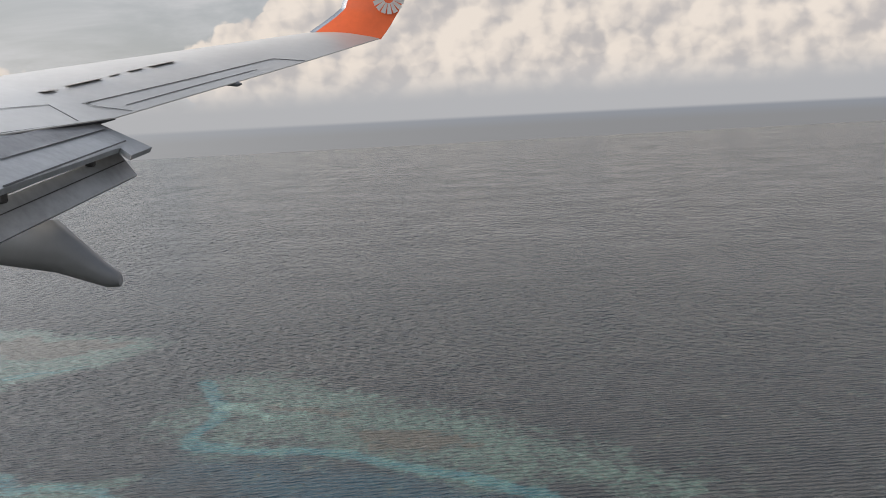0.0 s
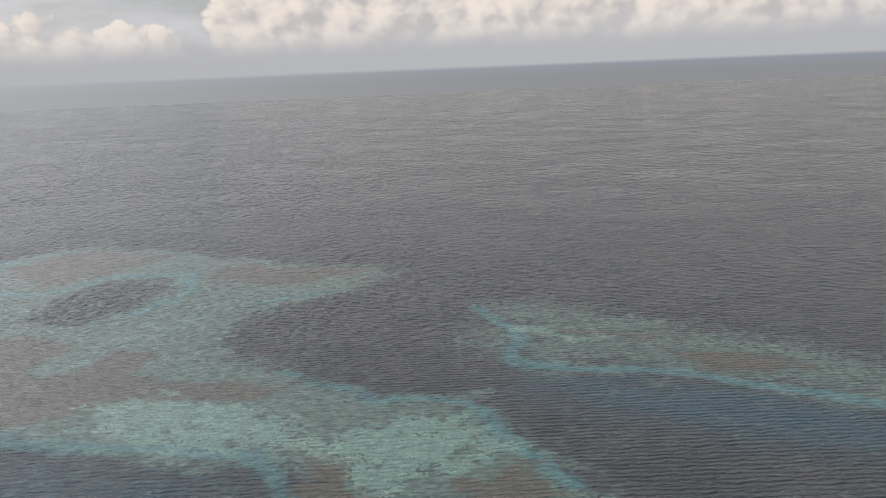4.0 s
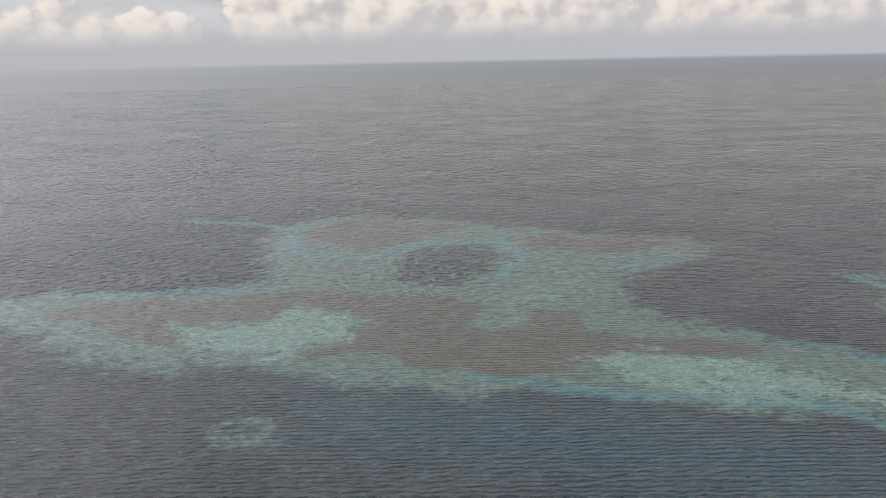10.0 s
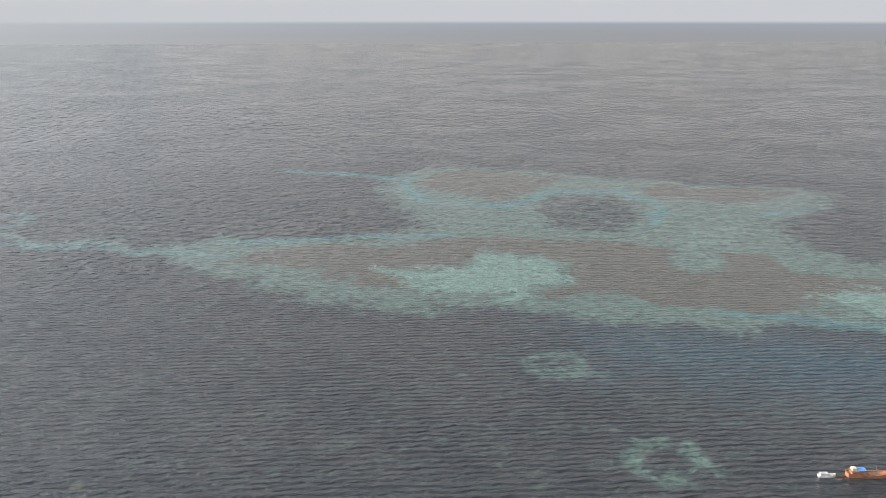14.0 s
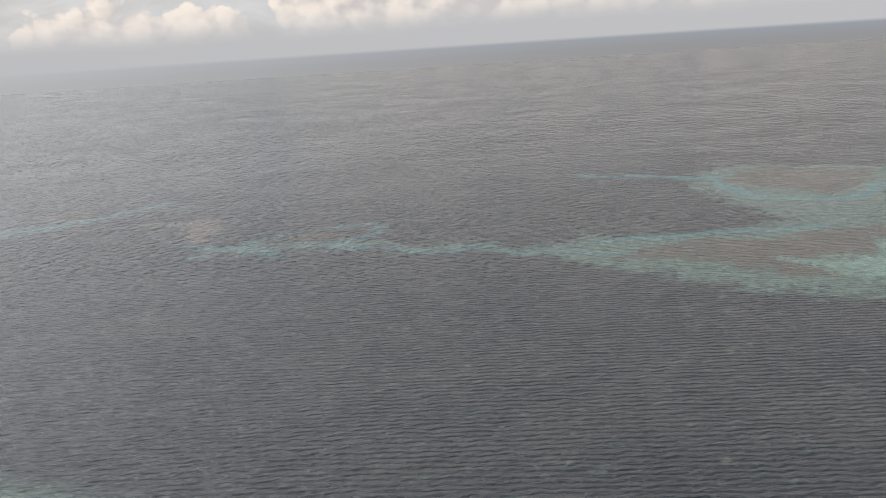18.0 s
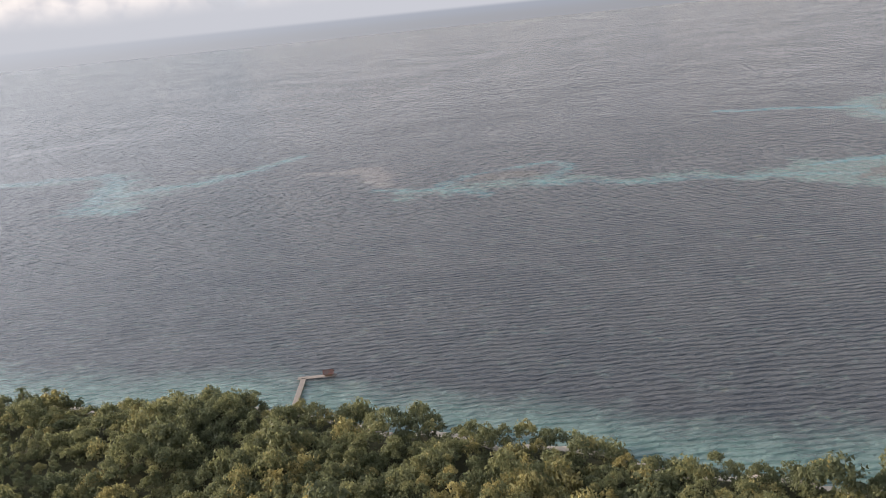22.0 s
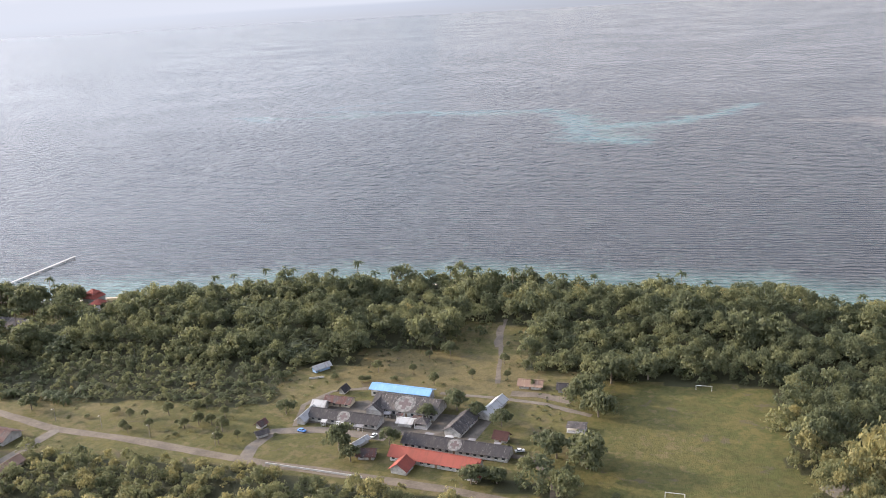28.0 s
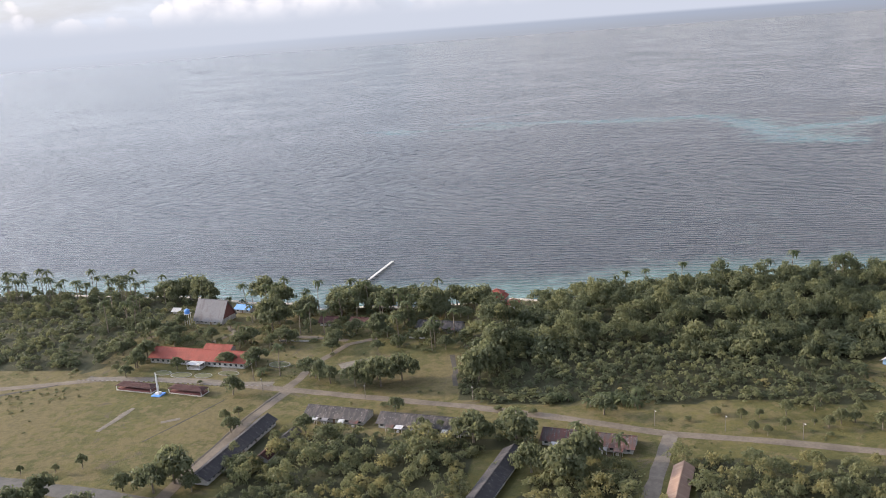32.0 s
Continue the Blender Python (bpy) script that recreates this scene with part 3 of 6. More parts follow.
# ---- woods ----
def crown_cards(seed, lobes=8, cards=34, flat=0.75, size=0.17):
    """Corners of leaf sprays on clumps over a domed crown of radius 1, its base at z 0: an array of n x 3 x 3."""
    r = np.random.default_rng(seed)
    out = []
    lopside = r.uniform(0.72, 1.18, 2)
    for k in range(lobes):
        a = r.uniform(0, 2 * np.pi)
        d = 0 if k == 0 else 0.88 * r.random() ** 0.55
        c = np.array([np.cos(a) * d * lopside[0], np.sin(a) * d * lopside[1], flat * (0.95 - 0.70 * d * d) + r.uniform(-0.24, 0.16)])
        rad = r.uniform(0.10, 0.28) if k else 0.34
        v = r.normal(size=(cards, 3))
        v[:, 2] = np.abs(v[:, 2]) * 1.0 - 0.35
        v /= np.linalg.norm(v, axis=1)[:, None]
        p = c + v * rad * r.uniform(0.45, 1.35, (cards, 1)) * np.array([1.2, 1.2, 0.66])
        nrm = v * (0.8, 0.8, 1.0) + (0, 0, 0.25) + r.normal(size=(cards, 3)) * 0.45
        nrm /= np.linalg.norm(nrm, axis=1)[:, None]
        t = np.cross(nrm, r.normal(size=(cards, 3)))
        t /= np.linalg.norm(t, axis=1)[:, None]
        b = np.cross(nrm, t)
        s = size * r.uniform(0.6, 1.35, (cards, 1))
        w = s * r.uniform(0.5, 0.95, (cards, 1))
        out.append(np.stack([p - t * s * 1.25, p + t * s * 0.9 - b * w, p + t * s * 0.7 + b * w * 1.1 + nrm * s * 0.2], 1))
    return np.concatenate(out)


def quads_mesh(name, quads, mat, tint):
    """quads: n leaves of three or four corners; tint: one value a leaf."""
    n, k = quads.shape[:2]
    me = bpy.data.meshes.new(name)
    me.vertices.add(n * k)
    me.vertices.foreach_set("co", quads.astype(np.float32).ravel())
    me.loops.add(n * k)
    me.loops.foreach_set("vertex_index", np.arange(n * k, dtype=np.int32))
    me.polygons.add(n)
    me.polygons.foreach_set("loop_start", np.arange(0, n * k, k, dtype=np.int32))
    me.update(calc_edges=True)
    a = me.attributes.new("tint", "FLOAT", "POINT")
    a.data.foreach_set("value", np.repeat(tint, k).astype(np.float32))
    me.materials.append(mat)
    return me


CROWNS = [crown_cards(s, 34, 17, 0.75, 0.072) for s in range(8)] + [crown_cards(s, 32, 18, 1.15, 0.074) for s in range(20, 24)] + [crown_cards(s, 34, 17, 0.5, 0.072) for s in range(30, 36)]
SHRUBS = [crown_cards(s, 14, 15, 0.8, 0.115) for s in range(60, 66)]


def scatter(x0, x1, y0, y1, step, rng):
    gx, gy = np.meshgrid(np.arange(x0, x1, step), np.arange(y0, y1, step))
    x = gx.ravel() + rng.uniform(-0.5, 0.5, gx.size) * step
    y = gy.ravel() + rng.uniform(-0.5, 0.5, gx.size) * step
    return x, y


def plant(xs, ys, heights, radii, rng, crowns):
    """One array of leaf quads, and tints, for many trees."""
    q, t = [], []
    zs = ground_z(xs, ys)
    tone = fuzz(xs, ys, 38) * 0.45 + rng.random(len(xs)) ** 1.5 * 0.75 - 0.10 - np.where(xs < -1870, 0.18, 0.0)
    # yellower growth beside the pitch; sunlit tone painted on trees inland of the road
    tone = tone + np.where((xs > -1985) & (xs < -1890) & (ys < 352), 0.40, 0.0) + np.where((xs > -2480) & (xs < -2062) & (ys < road_y(xs)), 0.26, 0.0)
    tone = np.where(rng.random(len(xs)) < np.where((xs > -1870) & (ys < 400), 0.12, 0.004), 0.9, np.clip(tone, 0, np.where((xs > -1985) | (ys < road_y(xs)), 0.8, 0.6)))
    for x, y, z, h, r, s in zip(xs, ys, zs, heights, radii, tone):
        c = crowns[rng.integers(len(crowns))]
        a = rng.uniform(0, 2 * np.pi)
        m = np.array([[np.cos(a), -np.sin(a), 0], [np.sin(a), np.cos(a), 0], [0, 0, 1]]).T
        depth = min(h, r * 1.9)
        q.append(c @ m * (r, r, depth * 0.85) + (x, y, z + h - depth))
        t.append(np.clip(s + rng.uniform(-0.10, 0.10, len(c)), 0, 1))
    return np.concatenate(q), np.concatenate(t)


def woods():
    rng = np.random.default_rng(11)
    # the high storey
    x, y = scatter(-2790, -1380, 272, 600, 7.6, rng)
    scrub = (x < -2195) & (x > -2402) & (y > road_y(x)) & (y < 440 + (fuzz(x, y, 30) - 0.5) * 26)
    w = (wood_f(x, y) > 0.5) & ~scrub & ~((y < road_y(x)) & (x < -2062) & (rng.random(len(x)) < 0.25)) & ~((x < -2612) & (rng.random(len(x)) < np.where(fuzz(x, y, 24) > 0.48, 0.35, 0.85)))
    x, y = x[w], y[w]
    south = (y < road_y(x)) & (x < -2062)
    h = (rng.uniform(10, 16, len(x)) + (fuzz(x, y, 30) - 0.4) * 14) * np.clip(np.where(x > -1760, 0.8, 0.55) + (shore(x) - y) / 120, 0.55, 1)
    h = np.where((x < -2195) & (y < 470), h * 0.75, h)
    h = np.where(south, rng.uniform(5, 10, len(x)), h)
    far_left = x < -2600
    h = np.where(far_left, rng.uniform(3.5, 9.0, len(x)), h)
    h = np.where((np.abs(x + 1698) < 26) & (y > 430), h - 4.0, h)
    tall = rng.random(len(x)) < 0.09
    h = np.where(tall & ~south & ~far_left, h + 4.0, h)
    r = (2.9 + 5.8 * rng.random(len(x)) ** 1.7) * (0.72 + 0.65 * fuzz(x, y, 17)) * np.where(tall, 1.35, 1) * np.where(south, 0.8, 1) * np.where(far_left, 0.75, 1)
    h = h + (r - 4.5) * 0.5 * (x > -2195)
    q, t = plant(x, y, h, r, rng, CROWNS)
    # scrub, and a lower storey that closes the edges of the wood
    x, y = scatter(-2800, -1950, 268, 600, 5.6, rng)
    scrub = (x < -2190) & (x > -2404) & (y > road_y(x)) & (y < 452)
    low = (wood_f(x, y) > 0.5) & (scrub | (rng.random(len(x)) < 0.45))
    x, y, scrub = x[low], y[low], scrub[low]
    ramp = np.clip((y - 384) / 75, 0, 1)
    h = np.where(scrub, rng.uniform(2.2, 5.0, len(x)) + 6 * ramp * ramp, rng.uniform(3, 7, len(x)))
    r = np.where(scrub, rng.uniform(1.8, 4.4, len(x)), rng.uniform(2.2, 3.8, len(x)))
    q2, t2 = plant(x, y, h, r, rng, SHRUBS)
    return new("woodland", quads_mesh("woodland", np.concatenate([q, q2]), LEAF, np.concatenate([t, t2])))


def undergrowth():
    rng = np.random.default_rng(31)
    x, y = scatter(-2800, -1950, 268, 585, 4.4, rng)
    keep = (wood_f(x, y) < 0.5) & (y < shore(x) - 6) & (np.abs(y - road_y(x)) > 6)
    for x0, x1, y0, y1 in BARE_GROUND:
        keep &= ~((x > x0) & (x < x1) & (y > y0) & (y < y1))
    keep &= rng.random(len(x)) < np.where(fuzz(x, y, 22) > 0.5, 0.55, 0.10) * np.where((y > 455) | (x < -2585), 1.4, 0.8)
    x, y = x[keep], y[keep]
    big = (y > 455) & (rng.random(len(x)) < 0.35)
    h = np.where(big, rng.uniform(2.5, 7.0, len(x)), rng.uniform(0.5, 1.8, len(x)))
    r = np.where(big, rng.uniform(1.6, 3.4, len(x)), rng.uniform(0.5, 1.5, len(x)))
    q, t = plant(x, y, h, r, rng, SHRUBS)
    return new("undergrowth", quads_mesh("undergrowth", q, LEAF, t))


# pitch, yards, buildings and lanes that stay free of bushes

BARE_GROUND = [(-2062, -1972, 270, 424), (-2198, -2084, 328, 412), (-2598, -2500, 296, 400), (-2590, -2515, 424, 462), (-2592, -2552, 496, 536), (-2500, -2484, 262, 404),
               (-2476, -2320, 334, 380), (-2492, -2474, 398, 470), (-2330, -2305, 262, 352), (-2118, -2104, 420, 505), (-2390, -2362, 288, 338)]
tagged(undergrowth(), "low green bushes and shrubs dotted over dry grass", "bushes", kind="stuff")
tagged(woods(), "dense green tropical forest and scrub, partly yellowing", "forest", kind="stuff")


# ---- parts and solids ----
def part(name, bm, mat, parent=None, label=""):
    """Links a bmesh, or the mesh itself, as one object under a thing or a part."""
    if isinstance(bm, bpy.types.Mesh):
        me = bm
    else:
        me = bpy.data.meshes.new(name)
        bmesh.ops.recalc_face_normals(bm, faces=bm.faces)
        bm.to_mesh(me)
        bm.free()
    if mat and not me.materials:
        me.materials.append(mat)
    ob = new(name, me)
    ob.parent = parent
    if label:
        tagged(ob, label)
    return ob


def box(bm, x0, x1, y0, y1, z0, z1):
    v = [bm.verts.new((x, y, z)) for z in (z0, z1) for x, y in ((x0, y0), (x1, y0), (x1, y1), (x0, y1))]
    for f in ((3, 2, 1, 0), (4, 5, 6, 7), (0, 1, 5, 4), (1, 2, 6, 5), (2, 3, 7, 6), (3, 0, 4, 7)):
        bm.faces.new([v[i] for i in f])
    return bm


def block(x0, x1, y0, y1, z0, z1, bevel=0.0):
    bm = box(bmesh.new(), x0, x1, y0, y1, z0, z1)
    if bevel:
        bmesh.ops.bevel(bm, geom=bm.edges[:], offset=bevel, segments=1, affect="EDGES")
    return bm


def slab(bm, quad, thick):
    """A plate under four corners."""
    q = [Vector(p) for p in quad]
    n = (q[1] - q[0]).cross(q[3] - q[0]).normalized() * thick
    a, b = [bm.verts.new(p) for p in q], [bm.verts.new(p - n) for p in q]
    bm.faces.new(a)
    bm.faces.new(b[::-1])
    for i in range(4):
        bm.faces.new((a[i], b[i], b[(i + 1) % 4], a[(i + 1) % 4]))
    return bm


def tube(bm, pts, radii, sides=7):
    rings = []
    for i, p in enumerate(pts):
        p = Vector(p)
        d = (Vector(pts[min(i + 1, len(pts) - 1)]) - Vector(pts[max(i - 1, 0)])).normalized()
        u = d.orthogonal().normalized()
        w = d.cross(u)
        rings.append([bm.verts.new(p + (u * math.cos(a) + w * math.sin(a)) * radii[i]) for a in (2 * math.pi * k / sides for k in range(sides))])
    for a, b in zip(rings, rings[1:]):
        for k in range(sides):
            bm.faces.new((a[k], a[(k + 1) % sides], b[(k + 1) % sides], b[k]))
    bm.faces.new(rings[0][::-1])
    bm.faces.new(rings[-1])
    return bm


def roof_material(name, base, rust, amount=0.5, ribs=True, flecks=0.0):
    m, n, b = material(name)
    co = n.add("ShaderNodeTexCoord").outputs["Object"]
    sheet = n.noise(n.scaled(co, (0.9, 0.12, 0.12)), 1.0, 4, 0.7)
    blot = n.noise(co, 0.25, 5, 0.65)
    fine = n.noise(co, 2.5, 4, 0.6)
    f = n.step(n.math("ADD", n.math("MULTIPLY", sheet, 0.6), n.math("MULTIPLY", blot, 0.4)), 0.62 - amount * 0.35, 0.72 - amount * 0.2)
    c = n.mix(f, base, rust)
    c = n.mix(n.math("MULTIPLY", fine, 0.4), c, tuple(v * 0.55 for v in base))
    # loose pale sheets and streaks
    fleck = n.noise(n.scaled(co, (1.5, 0.5, 0.5)), 1.0, 3, 0.75)
    c = n.mix(n.math("MULTIPLY", n.step(fleck, 0.60, 0.66), flecks), c, (0.34, 0.32, 0.30))
    n.plug(b.inputs["Base Color"], c)
    b.inputs["Roughness"].default_value = 0.8
    b.inputs["Specular IOR Level"].default_value = 0.12
    if ribs:
        w = n.add("ShaderNodeTexWave")
        n.plug(w.inputs["Vector"], co)
        w.inputs["Scale"].default_value = 2.2
        bp = n.add("ShaderNodeBump")
        bp.inputs["Distance"].default_value = 0.05
        bp.inputs["Strength"].default_value = 0.5
        n.plug(bp.inputs["Height"], w.outputs["Fac"])
        n.plug(b.inputs["Normal"], bp.outputs[0])
    return m


GREY_ROOF = roof_material("grey_metal_roof", (0.066, 0.060, 0.060), (0.125, 0.108, 0.096), 0.45, flecks=0.6)
DARK_ROOF = roof_material("dark_metal_roof", (0.048, 0.045, 0.047), (0.085, 0.075, 0.07), 0.35, flecks=0.25)
RUST_ROOF = roof_material("rusty_metal_roof", (0.085, 0.072, 0.07), (0.125, 0.056, 0.044), 0.6, flecks=0.5)
RED_ROOF = roof_material("red_roof", (0.255, 0.075, 0.056), (0.20, 0.066, 0.05), 0.45)
PALE_ROOF = roof_material("pale_grey_roof", (0.20, 0.195, 0.20), (0.15, 0.14, 0.138), 0.4)
MAROON = roof_material("maroon_roof", (0.060, 0.029, 0.027), (0.045, 0.024, 0.022), 0.4)
BLUE_ROOF = roof_material("blue_metal_roof", (0.20, 0.36, 0.62), (0.26, 0.42, 0.66), 0.4)
WHITE_ROOF = roof_material("white_metal_roof", (0.42, 0.42, 0.42), (0.28, 0.27, 0.25), 0.4)
BROWN_ROOF = roof_material("brown_roof", (0.24, 0.16, 0.12), (0.30, 0.22, 0.16), 0.4)
WALL = plain("painted_wall", (0.36, 0.345, 0.32), 0.88, 0, 0.4, 0.5)
CREAM = plain("cream_wall", (0.55, 0.48, 0.36), 0.85, 0, 0.2, 0.6)
PINK = plain("dark_red_wall", (0.15, 0.055, 0.048), 0.8, 0, 0.2, 0.6)
GLASS = plain("dark_window", (0.035, 0.04, 0.045), 0.15, 0, 0.2, 1)
DOOR = plain("door_wood", (0.16, 0.10, 0.06), 0.6, 0, 0.3, 2)
WHITE = plain("white_paint", (0.60, 0.59, 0.57), 0.6, 0, 0.12, 1.2)
COURT = plain("hospital_court", (0.078, 0.066, 0.052), 0.95, 0, 0.45, 0.25)
FADED = plain("worn_slab", (0.118, 0.100, 0.078), 0.95, 0, 0.4, 0.4)
EMBLEM = plain("faded_white_paint", (0.145, 0.137, 0.128), 0.85, 0, 0.6, 0.7)
PALE_BLUE = plain("pale_blue_wall", (0.25, 0.36, 0.50), 0.7, 0, 0.2, 1)
CROSS = plain("cross_paint", (0.085, 0.06, 0.057), 0.7, 0, 0.25, 1)
ASPHALT = plain("worn_asphalt", (0.058, 0.053, 0.047), 0.9, 0, 0.3, 0.3)
DIRT = plain("dirt_road", (0.104, 0.082, 0.059), 0.95, 0, 0.35, 0.12)
LAWN = plain("garden_lawn", (0.075, 0.075, 0.028), 0.95, 0, 0.35, 0.5)
KERB = plain("worn_kerb_paint", (0.21, 0.20, 0.185), 0.9, 0, 0.4, 0.6)
SOIL = plain("dark_soil", (0.040, 0.032, 0.024), 0.95, 0, 0.35, 0.4)
PAVE = plain("pale_paving", (0.108, 0.089, 0.069), 0.9, 0, 0.3, 0.3)
CONC = plain("weathered_concrete", (0.42, 0.40, 0.37), 0.85, 0, 0.25, 0.5)
BLUE = plain("blue_paint", (0.10, 0.26, 0.62), 0.5, 0, 0.2, 1)
ORANGE_WOOD = plain("orange_hull_paint", (0.31, 0.135, 0.075), 0.65, 0, 0.4, 0.5)
DECK = plain("deck_planks", (0.24, 0.145, 0.09), 0.8, 0, 0.35, 0.8)
TIMBER = plain("grey_timber", (0.17, 0.145, 0.125), 0.85, 0, 0.35, 0.9)


# ---- roads ----
def ribbon(name, pts, width, mat, label, category, lift=0.04, kind="structure"):
    bm = bmesh.new()
    dense = []
    for (x0, y0), (x1, y1) in zip(pts, pts[1:]):
        k = max(2, int(math.hypot(x1 - x0, y1 - y0) / 6))
        dense += [(x0 + (x1 - x0) * i / k, y0 + (y1 - y0) * i / k) for i in range(k)]
    dense.append(pts[-1])
    rows = []
    for i, (x, y) in enumerate(dense):
        a, b = dense[max(i - 1, 0)], dense[min(i + 1, len(dense) - 1)]
        d = Vector((b[0] - a[0], b[1] - a[1], 0)).normalized()
        s = Vector((-d.y, d.x, 0))
        row = []
        for side, dz in ((-1, -0.3), (-1, 0.0), (-0.3, 0.05), (0.3, 0.05), (1, 0.0), (1, -0.3)):
            w = width / 2 * (1 + (float(fuzz(x * 1.0 + side * 40, y * 1.0, 7)) - 0.5) * (0.35 if width > 5 else 0.9))
            p = Vector((x, y, 0)) + s * side * w
            p.z = float(ground_z(p.x, p.y)) + lift + dz
            row.append(bm.verts.new(p))
        rows.append(row)
    for a, b in zip(rows, rows[1:]):
        for k in range(5):
            bm.faces.new((a[k], b[k], b[k + 1], a[k + 1]))
    return tagged(part(name, bm, mat), label, category, kind=kind)


ribbon("road", list(zip(ROAD_X, ROAD_Y)), 5.4, DIRT, "pale dusty dirt road along the coast", "road")
ribbon("road", [(-2490, 398), (-2496, 372), (-2502, 318), (-2510, 262)], 6.5, DIRT, "pale dirt lane beside a long dark roof", "road", 0.06)
ribbon("road", [(-2308, 353), (-2319, 302), (-2326, 262)], 6.0, PAVE, "grey lane leading inland between trees", "road", 0.06)
ribbon("road", [(-2491, 402), (-2484, 440), (-2476, 464), (-2462, 474)], 5.0, DIRT, "pale dirt track past a grass square", "road", 0.06)
ribbon("road", [(-2640, 312), (-2582, 304), (-2531, 295), (-2480, 284)], 9.0, ASPHALT, "grey asphalt lane at the field's edge", "road", 0.06)
ribbon("pavement", [(-2203, 331), (-2205, 345), (-2200, 360), (-2180, 364), (-2146, 358)], 6.0, PAVE, "grey paved hospital yard", "pavement", 0.06)
ribbon("pavement", [(-2131, 407), (-2099, 403), (-2078, 398), (-2056, 388)], 3.2, PAVE, "pale footpath across grass", "pavement", 0.06)
ribbon("pavement", [(-2104, 420), (-2106, 440), (-2108, 460), (-2111, 485), (-2112, 512)], 2.2, DIRT, "pale sandy path towards the beach", "pavement", 0.06)
ribbon("pavement", [(-2192, 366), (-2196, 388), (-2186, 405), (-2166, 411)], 2.6, PAVE, "curved pale path round a garden", "pavement", 0.08)
ribbon("pavement", [(-2470, 428), (-2456, 436)], 13.0, FADED, "cracked grey slab in the grass square", "pavement", 0.08)
ribbon("pavement", [(-2608, 416), (-2562, 413), (-2528, 408), (-2500, 408)], 4.5, PAVE, "pale kerbed drive before the red hall", "pavement", 0.08)
ribbon("pavement", [(-2566, 352), (-2561, 378)], 3.0, FADED, "worn grey strip on the parade field", "pavement", 0.08)
ribbon("pavement", [(-2530, 424), (-2536, 434)], 7.0, PAVE, "pale paved forecourt", "pavement", 0.08)
ribbon("pavement", [(-2116, 352), (-2080, 346), (-2069, 330), (-2066, 300)], 3.0, DIRT, "worn earth track by the football pitch", "pavement", 0.08)
ribbon("pavement", [(-2110, 468), (-2112, 484), (-2113, 502)], 4.5, DIRT, "rough stony clearing before the beach", "pavement", 0.03)
ribbon("pavement", [(-2096, 409), (-2082, 408), (-2066, 402)], 6.0, DIRT, "trodden earth yard before old cottages", "pavement", 0.05)
ribbon("pavement", [(-2192, 386), (-2150, 377), (-2104, 366)], 27.0, COURT, "brown-grey paved hospital court", "pavement", 0.05)
ribbon("pavement", [(-2646, 393), (-2622, 406), (-2604, 416)], 2.2, SOIL, "dark drainage ditch beside the parade field", "ditch", 0.02)
ribbon("pavement", [(-2492, 396), (-2498, 372), (-2505, 318)], 1.2, SOIL, "dark earth gutter along the lane", "ditch", 0.09)
ribbon("pavement", [(-2406, 404), (-2409, 424), (-2414, 446)], 2.4, SOIL, "dark earth border of the grass square", "ditch", 0.02)
ribbon("pavement", [(-2560, 470), (-2552, 486), (-2562, 498)], 3.0, DIRT, "worn path up to the steep hall", "pavement", 0.05)
ribbon("pavement", [(-2478, 470), (-2500, 476), (-2530, 482)], 4.0, DIRT, "sandy track between houses and palms", "pavement", 0.05)
ribbon("pavement", [(-2539, 362), (-2531, 366)], 2.4, FADED, "pale worn mark on the parade field", "pavement", 0.08)
ribbon("pavement", [(-2538, 342), (-2528, 364), (-2518, 388)], 0.9, SOIL, "dark mown line across the parade field", "ditch", 0.03)
ribbon("pavement", [(-1966, 330), (-1947, 343)], 9.0, FADED, "small gravel clearing in the trees", "pavement", 0.08)


